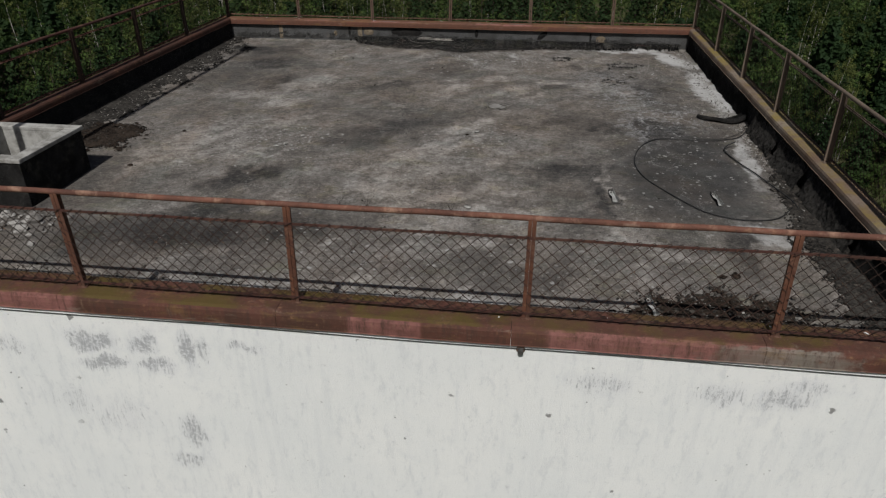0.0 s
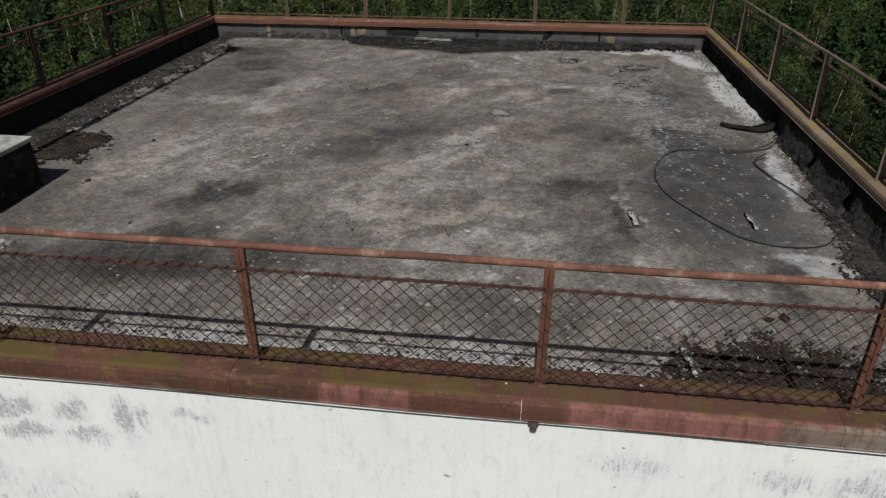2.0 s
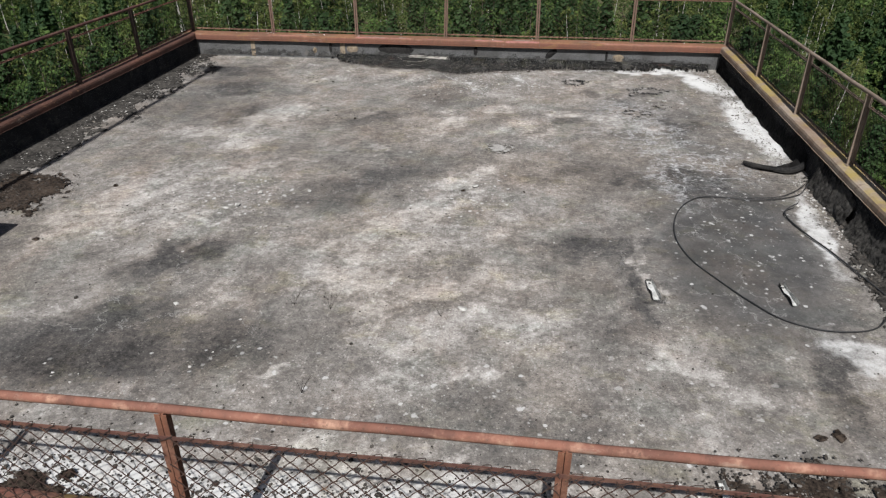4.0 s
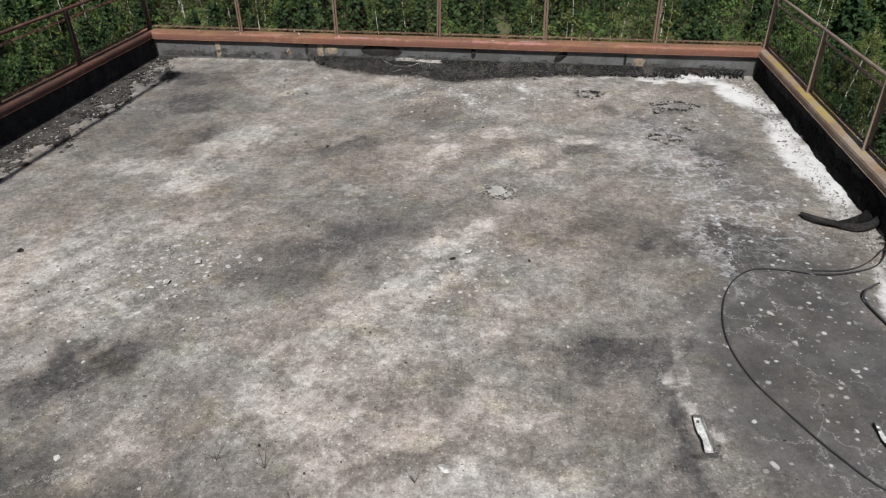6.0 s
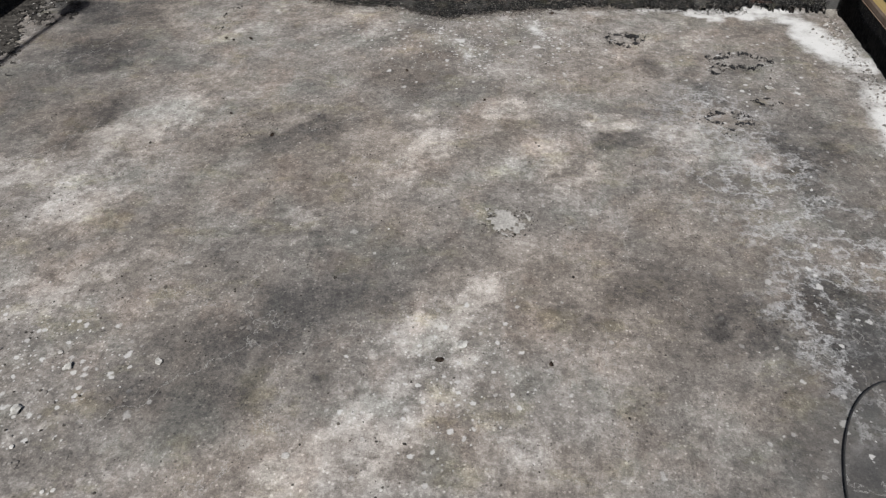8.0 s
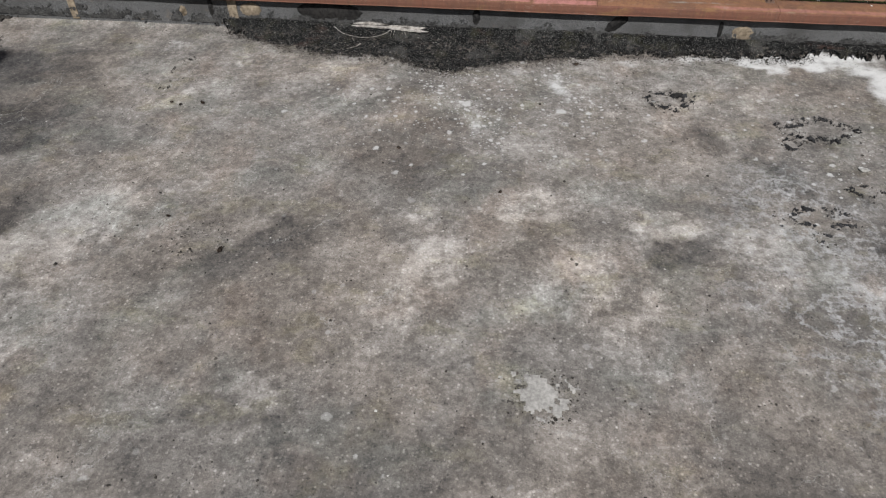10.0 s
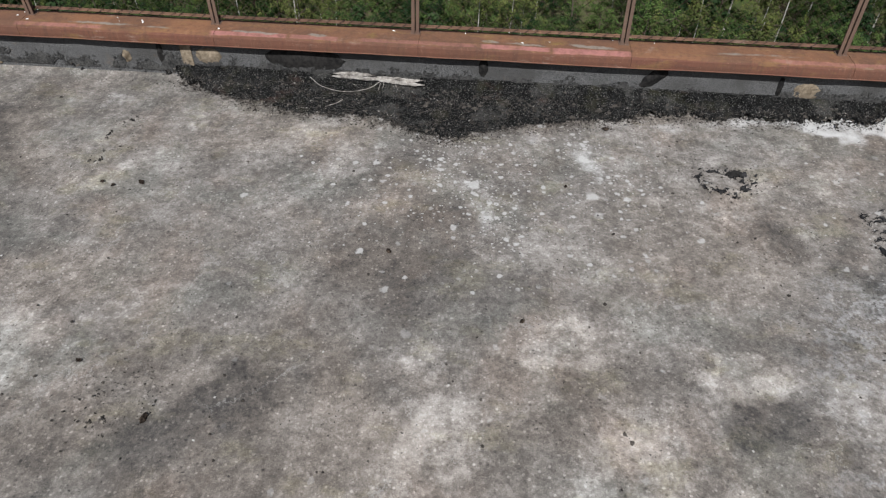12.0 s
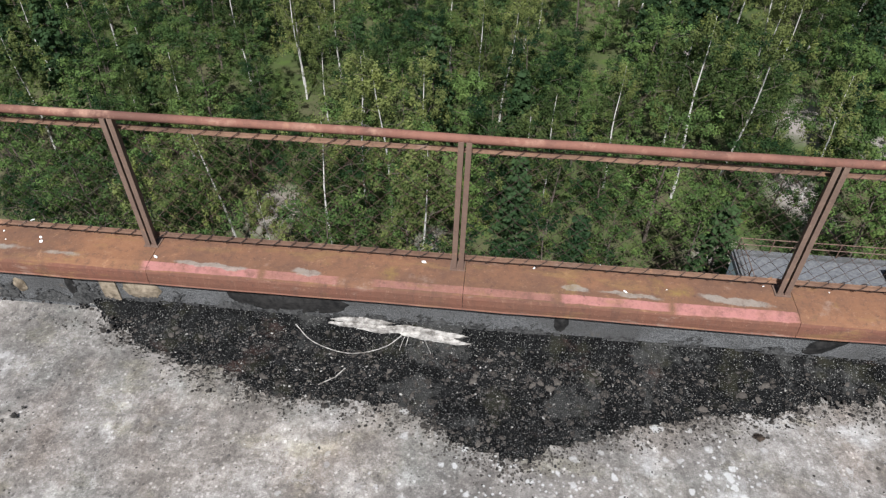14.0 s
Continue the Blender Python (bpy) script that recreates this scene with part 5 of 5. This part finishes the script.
def tray(name, at, length, width, turn, label, dark_edge=True):
    """A channel of enamelled sheet lying on its back, one end crushed."""
    root = thing(name, label, "metal tray", at)
    root.rotation_euler = (0, 0, radians(turn))
    h, t = 0.045, 0.004
    part("web", solid((-width / 2, 0, 0.012), (width / 2, length, 0.012 + t), 0.001), TRAY, root)
    for s in (-1, 1):
        bm = bmesh.new()
        grid = []
        for i in range(9):
            y = length * i / 8
            lean = 0.006 * math.sin(i * 1.3 + s)
            grid.append([bm.verts.new((s * width / 2 + k * (lean + s * 0.012), y, 0.012 + h * k * (0.8 + 0.3 * math.sin(i * 0.9)))) for k in (0, 0.5, 1)])
        for a, b in zip(grid, grid[1:]):
            for k in (0, 1):
                bm.faces.new((a[k], b[k], b[k + 1], a[k + 1]))
        bmesh.ops.solidify(bm, geom=bm.faces[:], thickness=0.003)
        part("flange", bm, TRAY_DARK if s < 0 else TRAY, root)
    part("end_plate", solid((-width / 2, length - 0.004, 0.010), (width / 2, length, 0.05), 0.001), TRAY_DARK, root)
    bm = tube(bmesh.new(), [(0.0, length - 0.05, 0.014), (0.0, length - 0.05, 0.026)], 0.013, 10)
    part("bolt", bm, TRAY_DARK, root)


def small_things():
    tray("metal_channel", (1.235, 3.77, 0.005), 0.37, 0.062, 6, "white enamelled metal channel lying on the screed")
    tray("metal_channel", (2.65, 3.83, 0.005), 0.40, 0.042, 4, "narrow grey metal channel lying on the screed")
    tray("metal_bracket", (1.39, 0.92, 0.02), 0.37, 0.045, 8, "pale grey metal bracket lying by the moss")
    # splintered board and a springy wire by the far wall
    root = thing("board", "splintered white board lying against the far parapet", "board", (-2.64, FY1 - 0.055, 0.125))
    for x0, x1, y0, y1, z0, z1, tilt in ((-0.50, 0.40, -0.012, 0.030, 0.0, 0.022, 0), (-0.46, -0.05, 0.02, 0.055, 0.028, 0.050, 2), (0.02, 0.50, -0.05, -0.01, 0.0, 0.022, -4), (-0.25, 0.22, -0.035, 0.0, 0.020, 0.036, 3), (0.18, 0.47, 0.0, 0.03, 0.025, 0.045, -6)):
        bm = solid((x0, y0, z0), (x1, y1, z1))
        bmesh.ops.subdivide_edges(bm, edges=[e for e in bm.edges if e.calc_length() > 0.25], cuts=22)
        mx, my, mz = (x0 + x1) / 2, (y0 + y1) / 2, (z0 + z1) / 2
        for v in bm.verts:
            u = 2 * abs(v.co.x - mx) / (x1 - x0)
            thin = 1 - 0.85 * u ** 4
            gap = 0.012 * rough_noise(v.co.x, 0, 3.5, 10 * y0)
            v.co.y = my + (v.co.y - my) * thin * (1 + 0.35 * rough_noise(v.co.x, v.co.y * 8, 3.0, z0)) + gap
            v.co.z = mz + (v.co.z - mz) * thin + 0.012 * rough_noise(v.co.x, v.co.y, 5.0, 3 * z0)
            v.co.x += 0.06 * rough_noise(v.co.y * 60, v.co.z * 60, 1.0) * u ** 3
        bmesh.ops.rotate(bm, verts=bm.verts, matrix=Matrix.Rotation(radians(tilt), 3, "Z"))
        part("splinter", bm, WOOD, root)
    rng = random.Random(4)
    for _ in range(4):
        a, l, x = rng.uniform(-2.2, -0.9), rng.uniform(0.06, 0.16), rng.uniform(0.02, 0.22)
        bm = tube(bmesh.new(), [(x, -0.03, 0.03), (x + 0.5 * l * math.cos(a), -0.03 + 0.5 * l * math.sin(a), 0.012), (x + l * math.cos(a) * 1.1, -0.03 + l * math.sin(a), -0.045)], [0.0022, 0.0018, 0.001], 5)
        part("fibre", bm, WOOD, root)
    arc = [(-3.35, 13.44, 0.13), (-3.2, 13.33, 0.09), (-2.95, 13.27, 0.075), (-2.72, 13.33, 0.09), (-2.58, 13.44, 0.135)]
    tagged(part("springy_wire", tube(bmesh.new(), smooth_path(arc, 8), 0.0032, 6), WOOD, smooth=True), "pale bent wire on the tar", "wire")
    tagged(part("stick", tube(bmesh.new(), [(-3.10, 13.02, 0.035), (-3.0, 13.09, 0.04), (-2.95, 13.17, 0.04)], 0.004, 6), WOOD), "short pale stick on the tar", "stick")
    # single stones lying about
    def pebble(x, y, r, seed, material, label, flat=0.55):
        bm = bmesh.new()
        bmesh.ops.create_icosphere(bm, subdivisions=2, radius=r)
        for v in bm.verts:
            v.co *= 1 + 0.8 * noise.noise(v.co * (1.3 / r) + Vector((seed, 0, 0)))
            v.co.x *= 1.3
            v.co.z = max(v.co.z * flat, -0.3 * r * flat)
        ob = tagged(part("pebble", bm, material), label, "stone", "single stones on the screed")
        ob.location, ob.rotation_euler = (x, y, 0.012 + 0.25 * r * flat), (0, 0, seed * 1.7)

    for i, (x, y, r) in enumerate(((-6.16, 4.21, 0.045), (-6.07, 5.87, 0.04), (2.26, 1.88, 0.05), (2.41, 1.92, 0.06), (-4.77, 11.58, 0.02), (-4.42, 11.60, 0.032), (-4.65, 11.54, 0.02), (-2.11, 10.94, 0.026), (-1.06, 10.31, 0.02),
                                   (-3.99, 9.65, 0.022), (-3.37, 9.26, 0.032), (-0.28, 12.94, 0.035), (-0.70, 11.95, 0.018), (-1.08, 6.32, 0.035), (-0.22, 6.38, 0.025))):
        pebble(x, y, r * 0.72, i, MOSS, "small dark stone lying on the screed")
    for i, (x, y, r) in enumerate(((-0.93, 6.49, 0.06), (-3.24, 6.03, 0.04), (-3.91, 5.90, 0.05), (-0.78, 3.36, 0.055), (-1.61, 3.76, 0.03), (2.39, 11.02, 0.06), (-4.08, 5.48, 0.06), (-4.2, 5.36, 0.045), (-4.5, 5.15, 0.04))):
        pebble(x, y, r * 0.62, i + 30, WHITEWASH, "white mortar lump lying on the screed", 0.5)
    # thin weeds that stand in cracks
    for x, y, seed in ((-0.99, 3.21, 1), (-2.55, 3.23, 2), (-2.15, 3.2, 3), (-2.05, 1.9, 4), (0.4, 1.5, 5)):
        bm = bmesh.new()
        rng = random.Random(seed)
        for _ in range(4):
            a, l = rng.uniform(0, 6.3), rng.uniform(0.12, 0.26)
            tube(bm, [(x, y, 0.0), (x + 0.3 * l * math.cos(a), y + 0.3 * l * math.sin(a), l * 0.6), (x + 0.6 * l * math.cos(a), y + 0.6 * l * math.sin(a), l)], [0.0022, 0.0016, 0.0008], 5)
        tagged(part("weed", bm, MOSS), "thin dry weed growing from a crack", "weed", "weeds")
    # bird lime on the caps
    rng = random.Random(11)
    for line, lo, hi, n in ((NORTH, -7.5, 3.6, 26), (SOUTH, -5.5, 3.0, 6)):
        for i in range(n):
            x, u = rng.uniform(lo, hi), rng.uniform(-0.16, 0.15)
            r = rng.uniform(0.004, 0.013)
            bm = bmesh.new()
            tube(bm, [(0, 0, 0.0), (0, 0, 0.004), (0, 0, 0.006)], [r, r * 0.85, r * 0.3], 9)
            for v in bm.verts:
                v.co.x *= 1 + 0.5 * rough_noise(v.co.x * 60, v.co.y * 60, 1.0, i)
            ob = tagged(part("bird_lime", bm, LIME), "white bird dropping on the rusted cap", "bird dropping", "bird droppings")
            ob.location = (x, line + u, CAP_Z + 0.001)
            ob.rotation_euler, ob.scale = (0, 0, rng.uniform(0, 6.3)), (rng.uniform(0.7, 2.2), rng.uniform(0.5, 1.1), 1)


# ---- below the tower ----
def annex():
    """A lower block's flat roof with its own railing, seen beyond the far fence."""
    root = thing("annex_building", "lower flat-roofed block with a steel railing", "building", (13.3, 24.2, 0))
    part("wall", solid((0, 0, GROUND_Z), (26, 19.6, -25.4)), PLASTER, root)
    part("roof", solid((-0.15, -0.15, -25.4), (26.15, 19.75, -25.0), 0.03), ANNEX, root)
    for lo, hi in (((-0.1, 19.4, -25.0), (26.1, 19.7, -24.75)), ((-0.1, 0, -25.0), (0.2, 19.4, -24.75))):
        part("kerb", solid(lo, hi, 0.02), PARAPET_PALE, root)
    part("hatch", solid((8.6, 17.4, -25.0), (10.0, 18.6, -24.4), 0.03), STAIN_SHADE, root)
    rail = thing("annex_railing", "thin rusted railing round the lower roof", "railing", (13.3, 24.2, -24.75))
    for z in (0.55, 1.05):
        part("rail", tube(bmesh.new(), [(0.05, 0, z), (0.05, 19.55, z), (26, 19.55, z)], 0.035, 6), POST, rail)
    for i in range(14):
        part("post", tube(bmesh.new(), [(0.05 + i * 2.0, 19.55, 0), (0.05 + i * 2.0, 19.55, 1.08)], 0.035, 6), POST, rail)
    for i in range(9):
        part("post", tube(bmesh.new(), [(0.05, i * 2.1, 0), (0.05, i * 2.1, 1.08)], 0.035, 6), POST, rail)


CLEAR = [(24, 103, 4), (33, 89, 3.2), (32, 82, 2.6), (30, 73, 3.4), (29, 66, 3), (42, 82, 4), (22, 57, 5), (-7, 58, 3), (-24, 60, 4)]


def leaf_cards(centres, spread, per, size, rng, droop=0.0):
    """Small bent leaf sprays, two triangles each, round clump centres. Returns vertices and faces."""
    n = len(centres) * per
    at = np.repeat(centres, per, 0) + rng.normal(0, 1, (n, 3)) * spread
    face = (at - np.repeat(centres, per, 0)) / np.array(spread) * 0.8 + rng.normal(0, 0.50, (n, 3)) + [0, 0, 0.7]
    a = np.cross(face, rng.normal(0, 1, (n, 3)))
    a[:, 2] -= droop * 0.5
    a /= np.linalg.norm(a, axis=1, keepdims=True)
    b = np.cross(a, face)
    b /= np.linalg.norm(b, axis=1, keepdims=True)
    s = rng.uniform(*size, (n, 1))
    verts = np.stack([at - a * s, at - b * s * 0.6, at + a * s, at + b * s * 0.6], 1).reshape(-1, 3)
    return verts, np.arange(4 * n).reshape(-1, 4)


def tree_parts(kind, height, seed, dense=1.0, card=1.0):
    """Trunk-and-limb tubes and crown cards for one tree standing at the origin."""
    rng = np.random.default_rng(seed)
    bm = bmesh.new()
    lean = rng.normal(0, 0.035, 2)
    spine = lambda z: np.array([lean[0] * z + 0.12 * math.sin(z * 0.5 + seed), lean[1] * z + 0.12 * math.cos(z * 0.4 + seed), z])
    zs = np.linspace(0, height * 0.96, 9)
    girth = {"birch": 0.0085, "broad": 0.013, "spruce": 0.012}[kind] * height
    tube(bm, [spine(z) for z in zs], [max(0.02, girth * (1 - 0.9 * z / height)) for z in zs], 7, False)
    limbs_bm = bmesh.new()
    centres = []
    if kind == "spruce":
        for z in np.arange(height * 0.10, height * 0.98, height * 0.042):
            reach = (1 - z / height) ** 0.85 * height * 0.20 + 0.15
            for a in rng.uniform(0, 6.28, 7):
                tip = spine(z) + [reach * math.cos(a), reach * math.sin(a), -reach * 0.30]
                for f in (0.35, 0.65, 0.95):
                    centres.append(spine(z) * (1 - f) + tip * f)
        spread, per, size, droop = (0.16, 0.16, 0.10), int(9 * dense), (0.14 * card, 0.30 * card), 0.8
    else:
        start = height * (0.42 if kind == "birch" else 0.22)
        wide = height * (0.14 if kind == "birch" else 0.22)
        limbs = 17 if kind == "birch" else 15
        for i in range(limbs):
            f = i / (limbs - 1)
            z = start + (height * 0.95 - start) * f
            reach = wide * (0.35 + 1.0 * math.sin(math.pi * min(1, 0.18 + 0.80 * f)) ** 0.8) * rng.uniform(0.6, 1.25)
            a = i * 2.4 + rng.uniform(-0.5, 0.5)
            out = np.array([math.cos(a), math.sin(a), rng.uniform(0.35, 0.9)])
            p0 = spine(z)
            p1 = p0 + out * reach * 0.6
            p2 = p0 + out * reach * [1, 1, 0.75 if kind == "broad" else 0.45]
            tube(limbs_bm, [p0, p1, p2], [girth * 0.22 * (1 - 0.7 * f), girth * 0.18 * (1 - 0.7 * f), 0.012], 4, False)
            for _ in range(6 if kind == "broad" else 5):
                g = rng.uniform(0.35, 1.1)
                c = p0 + (p2 - p0) * g + rng.normal(0, 1, 3) * [reach * 0.26, reach * 0.26, reach * 0.22]
                if kind == "birch":
                    c[2] -= rng.uniform(0, 0.7)
                centres.append(c)
        spread = (0.19, 0.19, 0.30) if kind == "birch" else (0.26, 0.26, 0.19)
        per, size, droop = int(62 * dense), (0.055 * card, 0.140 * card), 0.7 if kind == "birch" else 0.0
    verts, faces = leaf_cards(np.array(centres), spread, per, size, rng, droop)
    return bm, limbs_bm, verts, faces


LOOKS = {"birch": (BIRCH_BARK, BIRCH_LEAF, "slender birch with a white trunk and light green crown", "birch_tree"),
         "broad": (BROWN_BARK, BROAD_LEAF, "leafy broadleaved tree with a rounded green crown", "broadleaf_tree"),
         "spruce": (BROWN_BARK, NEEDLE, "dark green spruce with drooping boughs", "spruce_tree")}


def make_tree(kind, height, seed):
    bark, leaf, label, name = LOOKS[kind]
    bm, limbs, verts, faces = tree_parts(kind, height, seed)
    root = thing(name, label, "tree", group="trees below the tower")
    part("trunk", bm, bark, root)
    if kind != "spruce":
        part("branch_frame", limbs, BROWN_BARK, root)
    sheet("crown", verts, faces, leaf, root)
    return root


def ground_height(x, y):
    """The land lies flat round the tower and climbs gently in the distance."""
    far = math.hypot(x + 2, y - 7)
    return GROUND_Z + 0.00009 * max(0.0, far - 60) ** 2 * 0.6 + 1.2 * rough_noise(x, y, 0.02)


def forest():
    rings = [0, 12, 22, 32, 42, 54, 68, 84, 102, 124, 150, 182, 220, 270, 340, 450, 700, 1200, 2200, 4000]
    verts, faces, n = [(-2, 7, ground_height(-2, 7))], [], 72
    for r in rings[1:]:
        for i in range(n):
            a = 2 * math.pi * i / n
            x, y = -2 + r * math.cos(a), 7 + r * math.sin(a)
            verts.append((x, y, ground_height(x, y) if r < 400 else min(ground_height(x, y), GROUND_Z + 6 + r * 0.012)))
    for i in range(n):
        faces.append([0, 1 + i, 1 + (i + 1) % n])
        for k in range(len(rings) - 2):
            a, b = 1 + k * n, 1 + (k + 1) * n
            faces.append([a + i, b + i, b + (i + 1) % n, a + (i + 1) % n])
    sheet("ground", verts, faces, GROUND, None, "forest floor of moss, grass and bare grey soil", True)["kind"] = "structure"

    rng = np.random.default_rng(5)
    models = {"birch": [make_tree("birch", h, s) for h, s in ((16.0, 1), (14.0, 2), (17.5, 3))], "broad": [make_tree("broad", h, s) for h, s in ((10.5, 4), (12.5, 5), (8.5, 6))], "spruce": [make_tree("spruce", h, s) for h, s in ((17.0, 7), (13.0, 8))]}
    used = {kind: 0 for kind in models}
    taken = []

    def ok(x, y, gap):
        if any(math.hypot(x - a, y - b) < r for a, b, r in CLEAR) or (10 < x < 42 and 18 < y < 47.5):
            return False
        return all((x - a) ** 2 + (y - b) ** 2 > gap * gap for a, b in taken)

    def plant(kind, x, y):
        taken.append((x, y))
        i = used[kind]
        used[kind] += 1
        m = models[kind][i % len(models[kind])]
        s = rng.uniform(0.78, 1.15)
        place = pose(x, y, ground_height(x, y) - 0.1, 0, 0, rng.uniform(0, 360)) @ Matrix.Diagonal((s, s, s, 1))
        if i < len(models[kind]):
            m.matrix_basis = place
        else:
            copy_thing(m, place).scale = (s, s, s)

    for x, y in ((-14.8, 63.7), (2.8, 65.3), (9.2, 69.0), (-33, 66), (-40, 70), (14, 96), (-9, 92), (30, 92), (-26, 84), (-4.5, 78), (52, 112), (47, 110)):
        plant("birch", x, y)
    while len(taken) < 290:
        y = 46 + 74 * rng.random() ** 0.9
        x = rng.uniform(-0.80, 0.80) * (y - 0) - 2
        pick = rng.random()
        deep = y > 84 and rough_noise(x, y, 0.03, 2.0) > -0.1
        kind = "spruce" if pick < (0.40 if deep else 0.07) else "birch" if pick < 0.28 else "broad"
        if ok(x, y, 3.4):
            plant(kind, x, y)

    # the woods farther off and round the sides, too many to tell apart
    low = {kind: [tree_parts(kind, h, s, d, c) for h, s, d, c in rows] for kind, rows in
           {"birch": ((15.5, 21, 0.15, 2.4), (17.5, 22, 0.15, 2.4)), "broad": ((11.5, 23, 0.15, 2.4), (13.5, 24, 0.15, 2.4)), "spruce": ((18.0, 25, 0.24, 2.4), (15.0, 26, 0.24, 2.4))}.items()}
    crowns = {kind: ([], [], 0) for kind in low}
    stems = {"birch": ([], [], 0), "broad": ([], [], 0)}
    for kind in low:
        for bm, *_ in low[kind]:
            bm.verts.index_update()
    trunk = {kind: [(np.array([v.co[:] for v in bm.verts]), [[v.index for v in f.verts] for f in bm.faces]) for bm, *_ in low[kind]] for kind in low}
    total = 0
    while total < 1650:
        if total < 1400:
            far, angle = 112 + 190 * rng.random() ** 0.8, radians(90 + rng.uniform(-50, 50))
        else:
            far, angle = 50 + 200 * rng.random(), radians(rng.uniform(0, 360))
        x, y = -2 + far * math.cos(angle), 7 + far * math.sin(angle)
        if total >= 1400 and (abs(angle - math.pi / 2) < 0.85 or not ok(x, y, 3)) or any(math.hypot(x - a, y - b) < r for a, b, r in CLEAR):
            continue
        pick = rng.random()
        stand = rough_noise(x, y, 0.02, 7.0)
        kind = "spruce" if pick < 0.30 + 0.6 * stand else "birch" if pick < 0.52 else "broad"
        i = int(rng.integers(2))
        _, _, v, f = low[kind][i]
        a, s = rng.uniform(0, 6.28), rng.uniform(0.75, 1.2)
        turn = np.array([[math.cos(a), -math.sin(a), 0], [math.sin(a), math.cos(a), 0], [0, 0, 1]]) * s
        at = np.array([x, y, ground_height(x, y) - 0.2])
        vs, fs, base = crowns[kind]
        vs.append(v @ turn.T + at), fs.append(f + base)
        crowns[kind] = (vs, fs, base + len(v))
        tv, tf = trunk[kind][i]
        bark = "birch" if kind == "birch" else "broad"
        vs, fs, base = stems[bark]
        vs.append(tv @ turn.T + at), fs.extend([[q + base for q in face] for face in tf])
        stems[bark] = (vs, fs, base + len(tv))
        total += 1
    root = thing("distant_woods", "mixed birch, broadleaf and spruce forest in the distance", "forest", (0, 0, 0), kind="stuff")
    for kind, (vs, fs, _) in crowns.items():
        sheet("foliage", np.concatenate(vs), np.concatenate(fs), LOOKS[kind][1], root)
    for bark, (vs, fs, _) in stems.items():
        sheet("trunks", np.concatenate(vs), fs, LOOKS[bark][0], root)
    for kind in low:
        for bm, limbs, *_ in low[kind]:
            bm.free(), limbs.free()

    # undergrowth between the trees
    centres = []
    while len(centres) < 2300:
        y = 44 + 80 * rng.random()
        x = rng.uniform(-0.82, 0.82) * y - 2
        if ok(x, y, 0):
            h = ground_height(x, y)
            for _ in range(3):
                centres.append((x + rng.normal(0, 0.7), y + rng.normal(0, 0.7), h + rng.uniform(0.3, 2.4)))
    v, f = leaf_cards(np.array(centres), (0.42, 0.42, 0.36), 42, (0.07, 0.18), rng)
    tagged(sheet("undergrowth", v, f, SHRUB_LEAF, None, "dense green shrubs and saplings under the trees"), "", "shrubs", kind="stuff")


roof_floor()
parapets()
fences()
concrete_shaft()
mast()
cables()
felt()
dirt()
small_things()
annex()
forest()
